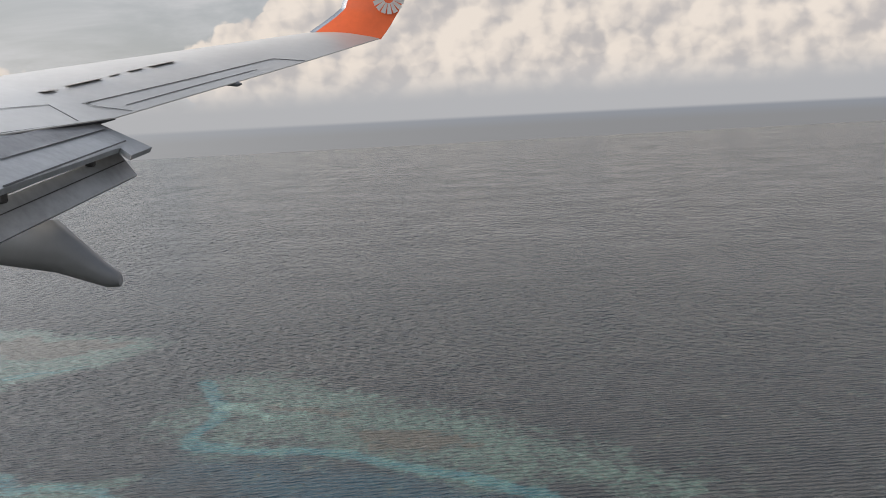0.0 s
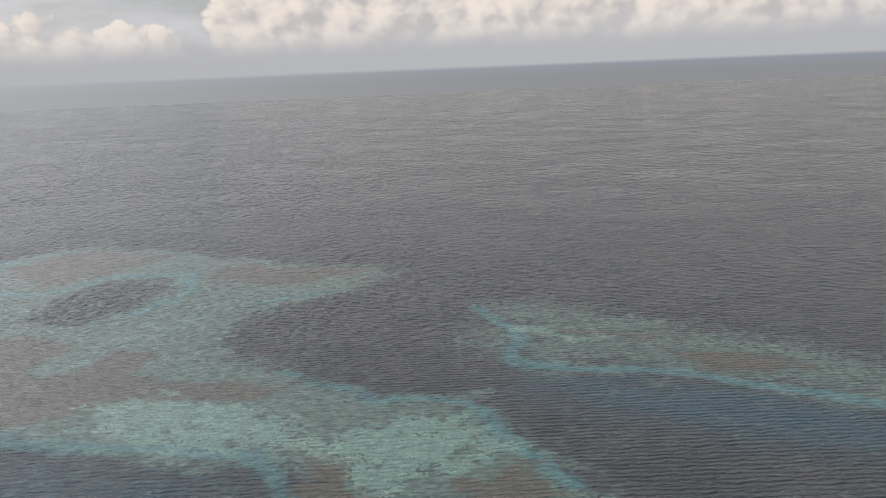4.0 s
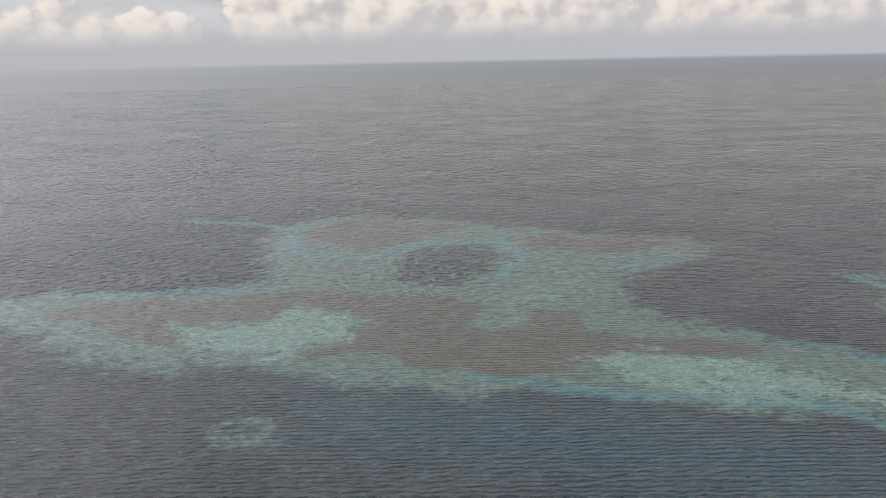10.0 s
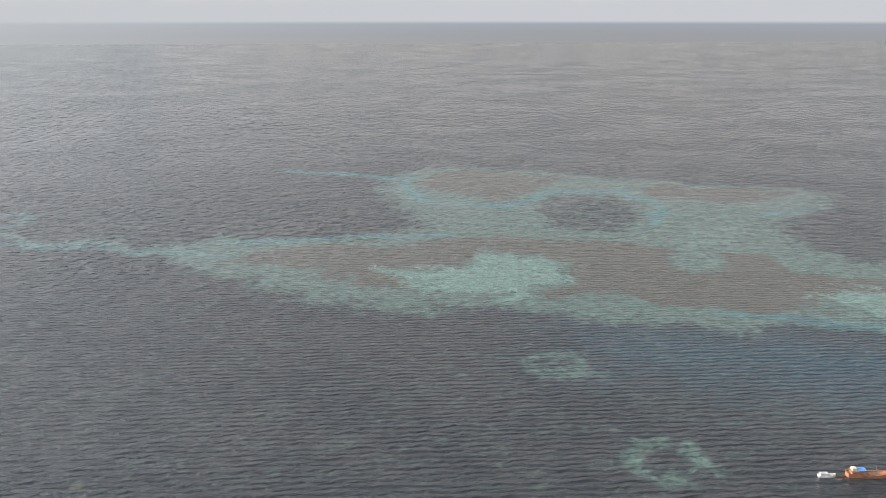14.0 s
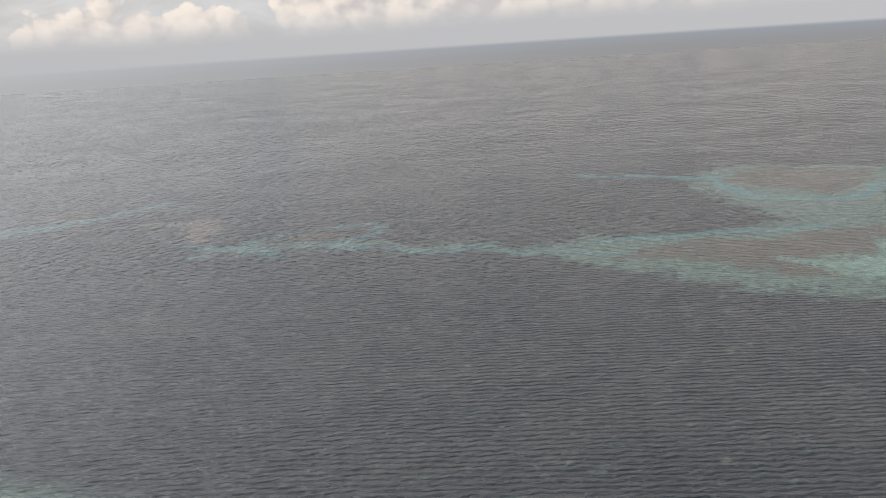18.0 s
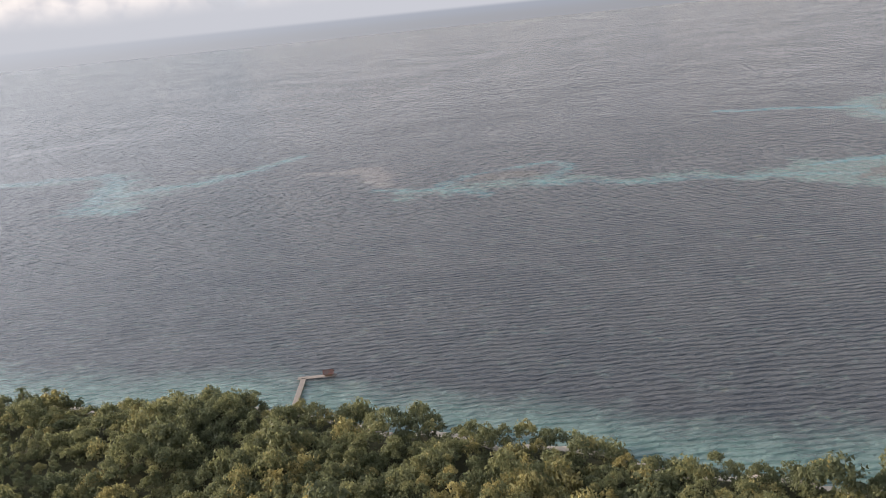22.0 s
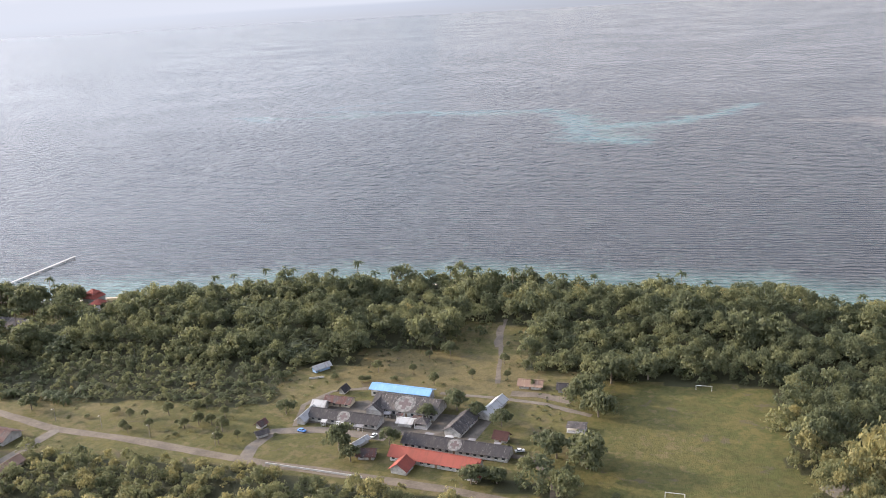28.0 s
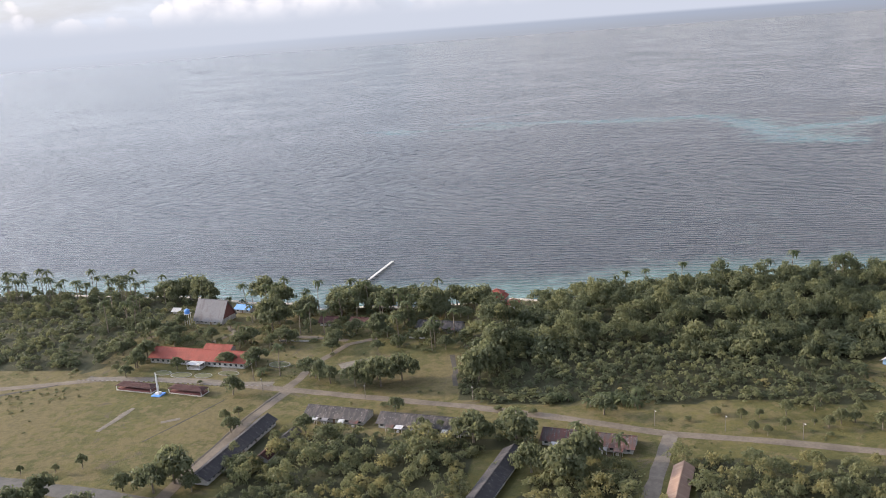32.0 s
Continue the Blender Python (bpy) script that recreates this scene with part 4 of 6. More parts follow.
# ---- buildings ----
def house(x, y, L, W, ang, wall_h, rise, roof, wall, label, name="house", category="house", windows=True, emblem=False, group="", over=1.0, gable=None):
    """A gabled house: four walls, two roof slopes, a ridge cap, gables, windows and a door."""
    ob = new(name)
    ob.matrix_basis = pose(x, y, float(ground_z(x, y)), 0, 0, ang)
    wall_h = max(2.3, wall_h - 0.5)
    l, w = L / 2 - over, W / 2 - over
    for y0, y1, x0, x1 in ((-w, -w + 0.2, -l, l), (w - 0.2, w, -l, l), (-w + 0.2, w - 0.2, -l, -l + 0.2), (-w + 0.2, w - 0.2, l - 0.2, l)):
        part("wall", block(x0, x1, y0, y1, -0.3, wall_h), wall, ob)
    drop = rise / w * over
    for s in (-1, 1):
        quad = [(-L / 2, s * W / 2, wall_h - drop), (L / 2, s * W / 2, wall_h - drop), (L / 2, 0, wall_h + rise), (-L / 2, 0, wall_h + rise)]
        if s > 0:
            quad = quad[::-1]
        bm = bmesh.new()
        slab(bm, [Vector(p) + Vector((0, 0, 0.12)) for p in quad], 0.12)
        slope = part("roof", bm, roof, ob)
        if emblem and s < 0:
            mid = Vector((0, -W / 4 - 0.1, wall_h - drop / 2 + rise / 2 + 0.15))
            tilt = math.atan2(rise + drop, W / 2)
            r = W * 0.30
            bm = bmesh.new()
            bmesh.ops.create_cone(bm, segments=28, radius1=r, radius2=r, depth=0.06, cap_ends=True)
            bmesh.ops.transform(bm, matrix=Matrix.Translation(mid) @ Matrix.Rotation(tilt, 4, "X"), verts=bm.verts)
            disc = part("roof_emblem", bm, EMBLEM, slope, "white painted circle on the roof")
            bm = box(bmesh.new(), -r * 0.62, r * 0.62, -r * 0.2, r * 0.2, 0.0, 0.08)
            box(bm, -r * 0.2, r * 0.2, -r * 0.62, r * 0.62, 0.0, 0.085)
            bmesh.ops.transform(bm, matrix=Matrix.Translation(mid) @ Matrix.Rotation(tilt, 4, "X"), verts=bm.verts)
            cross = part("cross", bm, CROSS, slope, "dull red painted cross")
    part("ridge_cap", block(-L / 2, L / 2, -0.22, 0.22, wall_h + rise + 0.08, wall_h + rise + 0.22), roof, ob)
    for s in (-1, 1):
        bm = bmesh.new()
        a = [bm.verts.new((s * l, p, q)) for p, q in ((-w, wall_h), (w, wall_h), (0, wall_h + rise - 0.05))]
        b = [bm.verts.new((s * (l - 0.2), p, q)) for p, q in ((-w, wall_h), (w, wall_h), (0, wall_h + rise - 0.05))]
        bm.faces.new(a)
        bm.faces.new(b[::-1])
        for i in range(3):
            bm.faces.new((a[i], b[i], b[(i + 1) % 3], a[(i + 1) % 3]))
        part("gable", bm, gable or wall, ob)
    if windows:
        k = max(1, int((L - 2) / 3.2))
        me = None
        for i in range(k):
            px = -l + (i + 0.5) * 2 * l / k
            for s in (-1, 1):
                if i == k // 2 and s < 0:
                    door = part("door", block(px - 0.5, px + 0.5, -w - 0.05, -w + 0.01, 0.0, 2.05), DOOR, ob, "brown wooden door")
                    continue
                if me is None:
                    bm = block(-0.7, 0.7, -0.04, 0.04, 1.0, 2.3)
                    me = bpy.data.meshes.new("window")
                    bm.to_mesh(me)
                    bm.free()
                    me.materials.append(GLASS)
                    sill = bpy.data.meshes.new("sill")
                    bm = block(-0.8, 0.8, -0.1, 0.1, 0.88, 0.98)
                    bm.to_mesh(sill)
                    bm.free()
                    sill.materials.append(WHITE)
                o = part("window", me, None, ob)
                o.location = (px, s * w, 0)
                part("sill", sill, None, o)
    return tagged(ob, label, category, group)


def pavilion(x, y, L, W, ang, wall_h, rise, roof, wall, label, name="pavilion", tiers=1, category="pavilion"):
    """A hipped roof, or a stack of them, on posts over a low wall."""
    ob = new(name)
    ob.matrix_basis = pose(x, y, float(ground_z(x, y)), 0, 0, ang)
    part("floor_slab", block(-L / 2 + 0.3, L / 2 - 0.3, -W / 2 + 0.3, W / 2 - 0.3, -0.3, 0.25), CONC, ob)
    part("wall", block(-L / 2 + 0.9, L / 2 - 0.9, -W / 2 + 0.9, W / 2 - 0.9, 0.25, wall_h if tiers > 1 else 1.1), wall, ob)
    for sx in (-1, 1):
        for sy in (-1, 1):
            part("post", block(sx * (L / 2 - 0.6) - 0.12, sx * (L / 2 - 0.6) + 0.12, sy * (W / 2 - 0.6) - 0.12, sy * (W / 2 - 0.6) + 0.12, 0.25, wall_h), WHITE, ob)
    z, l, w = wall_h, L / 2, W / 2
    for k in range(tiers):
        top = max(0.4, l - w) if k == tiers - 1 else l * 0.62
        tw = 0.15 if k == tiers - 1 else w * 0.62
        bm = bmesh.new()
        a = [bm.verts.new((p, q, z)) for p, q in ((-l, -w), (l, -w), (l, w), (-l, w))]
        b = [bm.verts.new((p, q, z + rise)) for p, q in ((-top, -tw), (top, -tw), (top, tw), (-top, tw))]
        bm.faces.new(a[::-1])
        bm.faces.new(b)
        for i in range(4):
            bm.faces.new((a[i], a[(i + 1) % 4], b[(i + 1) % 4], b[i]))
        part("roof", bm, roof, ob)
        z, l, w = z + rise + 0.5, l * 0.7, w * 0.7
        if k < tiers - 1:
            part("upper_wall", block(-l * 0.75, l * 0.75, -w * 0.75, w * 0.75, z - 0.6, z + 0.02), wall, ob)
    return tagged(ob, label, category)


WARD = "hospital wings"
house(-2142, 387, 34, 17, -11, 4.2, 3.4, GREY_ROOF, WALL, "hospital hall with weathered grey roof and a painted cross", "hospital_wing", "hospital", emblem=True, group=WARD)
house(-2149, 402, 33, 9, -11, 4.6, 1.4, BLUE_ROOF, WALL, "hospital wing with a bright blue metal roof", "hospital_wing", "hospital", group=WARD)
house(-2169, 373, 37, 10.5, -11, 3.4, 2.2, DARK_ROOF, WALL, "long hospital ward with dark roof and a painted cross", "hospital_wing", "hospital", emblem=True, group=WARD)
house(-2112, 350, 50, 10.5, -11, 3.5, 2.4, DARK_ROOF, WALL, "long hospital ward with dark grey roof beside a red one", "hospital_wing", "hospital", emblem=True, group=WARD)
house(-2119, 338, 42, 9.5, -13, 3.4, 2.6, RED_ROOF, WALL, "hospital wing with a red tiled roof", "hospital_wing", "hospital", group=WARD)
house(-2132, 331, 9, 9, 77, 3.2, 2.4, RED_ROOF, WALL, "small red-roofed porch of the hospital", "hospital_wing", "hospital", windows=False, group=WARD)
house(-2101, 328, 8, 8, 77, 3.2, 2.4, RED_ROOF, WALL, "small red-roofed end bay of the hospital", "hospital_wing", "hospital", windows=False, group=WARD)
house(-2114, 371, 20, 10, 74, 3.4, 2.4, GREY_ROOF, WALL, "hospital ward with patched grey and white roof", "hospital_wing", "hospital", group=WARD)
house(-2102, 389, 21, 7, 72, 3.2, 1.7, WHITE_ROOF, WALL, "narrow hospital ward with a white metal roof", "hospital_wing", "hospital", group=WARD)
house(-2157, 383, 9, 10, 79, 3.6, 3.0, GREY_ROOF, WALL, "gabled hospital entrance with white bargeboards", "hospital_wing", "hospital", windows=False, group=WARD, gable=WHITE)
house(-2178, 391, 15, 8.5, -8, 3.0, 1.6, RUST_ROOF, CREAM, "low annex with a rust-red roof", "annex", "annex")
house(-2186, 385, 8, 8, -8, 3.2, 1.8, WHITE_ROOF, WALL, "small annex with a white metal roof", "annex", "annex")
house(-2189, 374, 14, 6, 80, 3.2, 1.6, WHITE_ROOF, WALL, "narrow white-roofed annex at the yard", "annex", "annex")
house(-2180, 404, 6, 5, 75, 2.6, 1.6, DARK_ROOF, WALL, "small white hut with a dark roof", "hut", "hut", windows=False)
house(-2140, 372, 8.5, 7, -8, 2.8, 1.0, WHITE_ROOF, WALL, "courtyard shelter with a pale roof", "courtyard_shelter", "shelter", windows=False)
pavilion(-2132, 371, 7, 7, -8, 2.8, 1.6, GREY_ROOF, WALL, "open grey-roofed gazebo in a hospital court", "gazebo", category="gazebo")
house(-2094, 361, 7.5, 6.5, -14, 2.8, 2.0, MAROON, WALL, "small white house with a maroon roof", "hut", "hut")
house(-2201, 431, 11, 5.5, 50, 2.8, 1.2, WHITE_ROOF, PALE_BLUE, "pale blue shed with a white metal roof in grass", "shed", "shed", windows=False)
house(-2156, 351, 10, 4.5, 62, 2.5, 0.7, WHITE_ROOF, WALL, "small shed with a white sheet roof", "shed", "shed", windows=False)
house(-2204, 355, 7, 4.5, 40, 2.4, 0.8, GREY_ROOF, WALL, "small grey-roofed guard shed by the road", "shed", "shed", windows=False)
house(-2208, 364, 6, 5, 70, 2.5, 1.2, RUST_ROOF, WALL, "small kiosk with a rusty red roof", "kiosk", "kiosk", windows=False)
house(-2150, 341, 9, 8, 4, 2.8, 1.6, RUST_ROOF, WALL, "low outbuilding with a rust-red roof", "annex", "annex")
pavilion(-2062, 373, 9, 7, -5, 2.6, 0.5, GREY_ROOF, CONC, "open shelter with pale rim beside the pitch", "pitch_shelter", category="shelter")
house(-2087, 417, 13, 7, -5, 2.8, 1.8, BROWN_ROOF, WALL, "old cottage with brown roof under trees", "cottage", "cottage")
house(-2070, 414, 8, 7, -3, 2.8, 1.6, DARK_ROOF, WALL, "old dark-roofed cottage under trees", "cottage", "cottage")

house(-2552, 441, 62, 17, -10, 4.0, 3.2, RED_ROOF, WALL, "long office hall with a faded red roof", "office_hall", "hall")
house(-2549, 456, 18, 8, -10, 2.8, 1.6, RED_ROOF, WALL, "red-roofed rear wing behind the office hall", "office_annex", "annex")
pavilion(-2552, 430, 9, 6, -10, 3.0, 0.6, WHITE_ROOF, WALL, "white entrance canopy of the red hall", "entrance_canopy", category="canopy")
house(-2575, 510, 22, 17, -12, 3.8, 10.5, PALE_ROOF, WALL, "tall steep grey-roofed church-like hall", "steep_hall", "hall", gable=PINK)
house(-2562, 528, 13, 9, -14, 3.2, 1.6, BLUE_ROOF, WALL, "low white house with a blue roof", "house", "house")
pavilion(-2571, 401, 23, 7, -12, 2.6, 1.2, MAROON, PINK, "long grandstand with a dark maroon roof", "grandstand", category="grandstand")
pavilion(-2541, 397, 21, 7, -13, 2.6, 1.2, MAROON, PINK, "long grandstand with a dark maroon roof", "grandstand", category="grandstand")
house(-2490, 333, 58, 10, 81, 3.4, 2.2, DARK_ROOF, CONC, "very long dark-roofed market shed", "market_shed", "shed")
house(-2474, 329, 11, 7, 80, 2.8, 1.6, MAROON, WALL, "small house with a dull maroon roof", "hut", "hut")
house(-2470, 346, 10, 7, 80, 2.8, 1.6, GREY_ROOF, WALL, "small house with a grey roof", "hut", "hut")
ROWS_G = "row houses along the road"
house(-2454, 368, 31, 13, -11, 3.2, 2.6, GREY_ROOF, WALL, "row house with weathered grey metal roof", "row_house", "house", group=ROWS_G)
house(-2411, 359, 45, 13, -11, 3.2, 2.6, GREY_ROOF, WALL, "row house with streaked grey metal roof", "row_house", "house", group=ROWS_G)
house(-2341, 344, 39, 13, -12, 3.2, 2.6, RUST_ROOF, WALL, "row house with a rusting roof and white walls", "row_house", "house", group=ROWS_G)
house(-2376, 312, 44, 10, 76, 3.2, 2.2, DARK_ROOF, CONC, "long dark-roofed shed deep in trees", "long_shed", "shed")
house(-2308, 308, 28, 8, 79, 3.0, 1.8, BROWN_ROOF, CREAM, "long brown-roofed shed beside a lane", "long_shed", "shed")
house(-2497, 500, 12, 10, -8, 3.0, 2.2, MAROON, WALL, "white house with a dark red roof", "house", "house")
house(-2476, 497, 15, 10, -12, 3.0, 2.2, MAROON, WALL, "white house with a maroon roof among palms", "house", "house")
house(-2427, 488, 28, 11, -10, 3.0, 2.4, DARK_ROOF, WALL, "long white house with a dark roof near the beach", "house", "house")
house(-2542, 520, 9, 6, -7, 2.6, 1.2, WHITE_ROOF, CREAM, "small pale-roofed shed on open ground", "shed", "shed", windows=False)
house(-2606, 526, 11, 6, -10, 2.6, 1.2, WHITE_ROOF, WALL, "small white shed near the steep hall", "shed", "shed", windows=False)
pavilion(-2399, 533, 12, 12, -12, 4.6, 2.4, RED_ROOF, WALL, "tiered orange-red roofed beach pavilion", "beach_pavilion", tiers=2)
pavilion(-2388, 521, 9, 9, -6, 4.4, 2.8, RED_ROOF, WALL, "orange-red roofed beach pavilion among trees", "beach_pavilion")


def lean_to(x, y, L, W, ang, roof, label):
    """A sheet roof sloping off a wall, on posts, with crates under it."""
    ob = new("lean_to")
    ob.matrix_basis = pose(x, y, float(ground_z(x, y)), 0, 0, ang)
    bm = bmesh.new()
    slab(bm, [(-L / 2, -W / 2, 2.0), (L / 2, -W / 2, 2.05), (L / 2, W / 2, 2.6), (-L / 2, W / 2, 2.55)], 0.06)
    part("roof", bm, roof, ob)
    for sx in (-1, 1):
        part("post", block(sx * (L / 2 - 0.2) - 0.06, sx * (L / 2 - 0.2) + 0.06, -W / 2 + 0.1, -W / 2 + 0.22, -0.2, 2.0), WHITE, ob)
    part("crate", block(-L * 0.25, L * 0.05, -W * 0.3, W * 0.1, -0.1, 0.8, 0.04), CONC, ob)
    return tagged(ob, label, "lean-to", "lean-to roofs")


rng = np.random.default_rng(5)
SHEETS = ((WHITE_ROOF, "small lean-to with a pale sheet roof at a wall"), (RUST_ROOF, "small lean-to with a rusty sheet roof at a wall"), (PALE_ROOF, "small lean-to with a grey sheet roof at a wall"))
for hx, hy, half, ang, gap, n in ((-2454, 368, 13, -11, 7.5, 4), (-2411, 359, 19, -11, 7.5, 6), (-2341, 344, 16, -12, 7.5, 5), (-2169, 373, 14, -11, 6.5, 3), (-2142, 387, 12, -11, 9.8, 3), (-2112, 350, 20, -11, -6.6, 4), (-2427, 488, 11, -10, 6.6, 3)):
    for k in range(n):
        u = (-half + (k + 0.5) * 2 * half / n) + rng.uniform(-1.5, 1.5)
        a = radians(ang)
        mat, text = SHEETS[rng.integers(3)]
        lean_to(hx + u * math.cos(a) + gap * math.sin(a), hy + u * math.sin(a) - gap * math.cos(a), rng.uniform(2.4, 4.6), rng.uniform(1.8, 2.8), ang + rng.uniform(-4, 4), mat, text)


def garden_ring(x, y, rx, ry, ang):
    """A low oval kerb round a bed."""
    ob = new("garden_bed")
    ob.matrix_basis = pose(x, y, float(ground_z(x, y)), 0, 0, ang)
    bm = bmesh.new()
    n, rings4 = 28, []
    for k in range(n):
        a = 2 * math.pi * k / n
        rings4.append([bm.verts.new((math.cos(a) * (rx + d), math.sin(a) * (ry + d), z)) for d, z in ((-0.16, -0.2), (-0.16, 0.22), (0.16, 0.22), (0.16, -0.2))])
    for k in range(n):
        p, q = rings4[k], rings4[(k + 1) % n]
        for i in range(4):
            bm.faces.new((p[i], q[i], q[(i + 1) % 4], p[(i + 1) % 4]))
    part("kerb", bm, KERB, ob)
    bm = bmesh.new()
    bmesh.ops.create_circle(bm, cap_ends=True, segments=28, radius=1.0)
    bmesh.ops.transform(bm, matrix=Matrix.Translation((0, 0, 0.18)) @ Matrix.Diagonal((rx - 0.2, ry - 0.2, 1, 1)), verts=bm.verts)
    part("bed", bm, LAWN, ob)
    return tagged(ob, "oval garden bed with a pale concrete kerb", "garden bed", "garden beds")


for x, y, rx, ry in ((-2556, 420, 6, 3.6), (-2543, 419, 5, 3.2), (-2568, 423, 5, 3), (-2530, 422, 6, 3), (-2506, 434, 6, 4)):
    garden_ring(x, y, rx, ry, -10)

# painted kerb stones along the drive
kerb = new("kerb")
bm = block(-0.75, 0.75, -0.15, 0.15, -0.2, 0.3, 0.02)
stone = bpy.data.meshes.new("kerb_stone")
bm.to_mesh(stone)
bm.free()
stone.materials.append(KERB)
for k in range(40):
    x = -2612 + k * 2.9
    y = float(np.interp(x, [-2612, -2562, -2528, -2496], [413.6, 410.4, 405.4, 404.6]))
    o = part("kerb_stone", stone, None, kerb)
    o.matrix_basis = pose(x, y, float(ground_z(x, y)), 0, 0, -6)
tagged(kerb, "row of white-painted kerb stones along the drive", "kerb", kind="structure")


# ---- posts, goals, monument, low walls ----
def goal(x, y, ang):
    ob = new("football_goal")
    ob.matrix_basis = pose(x, y, float(ground_z(x, y)), 0, 0, ang)
    for s in (-3.66, 3.66):
        part("goalpost", tube(bmesh.new(), [(s, 0, -0.1), (s, 0, 2.5)], [0.11, 0.11]), WHITE, ob)
        part("stay", tube(bmesh.new(), [(s, 0, 2.4), (s, 1.6, 0)], [0.05, 0.05], 5), WHITE, ob)
    part("crossbar", tube(bmesh.new(), [(-3.76, 0, 2.44), (3.76, 0, 2.44)], [0.11, 0.11]), WHITE, ob)
    return tagged(ob, "white-painted football goal on a grass pitch", "goal", "football goals")


goal(-2004, 419, -6)
goal(-2022, 320, 174)


def street_lamp(x, y, ang):
    ob = new("street_lamp")
    ob.matrix_basis = pose(x, y, float(ground_z(x, y)), 0, 0, ang)
    part("pole", tube(bmesh.new(), [(0, 0, -0.2), (0, 0, 7.0)], [0.16, 0.09]), TIMBER, ob)
    part("arm", tube(bmesh.new(), [(0, 0, 6.9), (0, -1.5, 7.3)], [0.07, 0.06], 5), TIMBER, ob)
    part("lamp_head", block(-0.2, 0.2, -2.1, -1.3, 7.22, 7.4, 0.04), CONC, ob)
    return tagged(ob, "thin grey street lamp beside the dirt road", "street lamp", "street lamps")


for x, y in ((-2447, 389), (-2395, 387), (-2314, 361), (-2286, 356), (-2257, 349), (-2222, 344), (-2502, 398), (-2384, 498)):
    street_lamp(x, y, 10)

ob = new("monument")
ob.matrix_basis = pose(-2556, 394, float(ground_z(-2556, 394)), 0, 0, -10)
part("plinth", block(-2.6, 2.6, -2.6, 2.6, -0.2, 0.5, 0.06), BLUE, ob, "pale blue stepped plinth")
part("pedestal", block(-1.2, 1.2, -1.2, 1.2, 0.5, 1.6, 0.05), WHITE, ob)
part("shaft", tube(bmesh.new(), [(0, 0, 1.6), (0, 0, 10.5), (0, 0, 12.0)], [0.55, 0.35, 0.05], 4), WHITE, ob)
tagged(ob, "white flag monument on a blue plinth", "monument")

ob = new("water_tower")
ob.matrix_basis = pose(-2590, 503, float(ground_z(-2590, 503)))
for sx in (-1.6, 1.6):
    for sy in (-1.6, 1.6):
        part("leg", tube(bmesh.new(), [(sx, sy, -0.2), (sx * 0.8, sy * 0.8, 7)], [0.2, 0.16], 5), WHITE, ob)
part("platform", block(-2, 2, -2, 2, 7, 7.3, 0.03), CONC, ob)
part("tank", tube(bmesh.new(), [(0, 0, 7.3), (0, 0, 9.6), (0, 0, 10.2)], [1.6, 1.6, 0.5], 14), BLUE, ob, "blue plastic tank")
tagged(ob, "blue water tank on a white stand", "water tower")

for x, y, l, a in ((-2510, 470, 18, -4), (-2170, 327, 46, -9), (-2200, 420, 8, 20), (-2436, 472, 14, -8)):
    w = part("low_wall", block(-l / 2, l / 2, -0.12, 0.12, -0.3, 0.9, 0.03), CONC)
    w.matrix_basis = pose(x, y, float(ground_z(x, y)), 0, 0, a)
    tagged(w, "low weathered concrete boundary wall on grass", "wall")


def car(x, y, ang, paint, label):
    ob = new("car")
    ob.matrix_basis = pose(x, y, float(ground_z(x, y)) + 0.08, 0, 0, ang)
    part("body", block(-2.1, 2.1, -0.85, 0.85, 0.35, 0.95, 0.12), paint, ob)
    bm = block(-1.3, 1.0, -0.75, 0.75, 0.94, 1.5, 0.05)
    for v in bm.verts:
        if v.co.z > 1.3:
            v.co.x *= 0.78
            v.co.y *= 0.88
    part("cabin", bm, GLASS, ob, "dark glazed cabin")
    part("car_roof", block(-1.0, 0.75, -0.66, 0.66, 1.48, 1.56, 0.03), paint, ob)
    for sx in (-1.3, 1.3):
        for sy in (-0.82, 0.82):
            part("wheel", tube(bmesh.new(), [(sx, sy - 0.1, 0.24), (sx, sy + 0.1, 0.24)], [0.32, 0.32], 12), SEAM_RUBBER, ob)
    return tagged(ob, label, "car", "parked cars")


SEAM_RUBBER = plain("tyre_rubber", (0.03, 0.03, 0.03), 0.8, 0, 0.2, 3)
car(-2085, 351, 20, WHITE, "small white parked car on grass by a ward")
car(-2152, 359, 75, WHITE, "white parked car in the hospital yard")
car(-2187, 361, -15, BLUE, "blue parked car in the hospital yard")


# ---- jetties and boats ----
def jetty(name, x0, y0, x1, y1, width, z, mat, label):
    ob = new(name)
    d = Vector((x1 - x0, y1 - y0, 0))
    n = int(d.length / 4)
    ob.matrix_basis = pose(x0, y0, 0, 0, 0, math.degrees(math.atan2(d.y, d.x)))
    deck = bpy.data.meshes.new("plank")
    bm = block(-1.96, 1.96, -width / 2, width / 2, z - 0.22, z, 0.04)
    bm.to_mesh(deck)
    bm.free()
    deck.materials.append(mat)
    pile = bpy.data.meshes.new("pile")
    bm = tube(bmesh.new(), [(0, 0, -4), (0, 0, z - 0.2)], [0.2, 0.18], 6)
    bm.to_mesh(pile)
    bm.free()
    pile.materials.append(TIMBER)
    for i in range(n):
        o = part("deck_section", deck, None, ob)
        o.location = (i * 4 + 2, 0, 0)
        for s in (-1, 1):
            p = part("pile", pile, None, ob)
            p.location = (i * 4 + 2, s * (width / 2 - 0.25), 0)
    return tagged(ob, label, "jetty"), n * 4


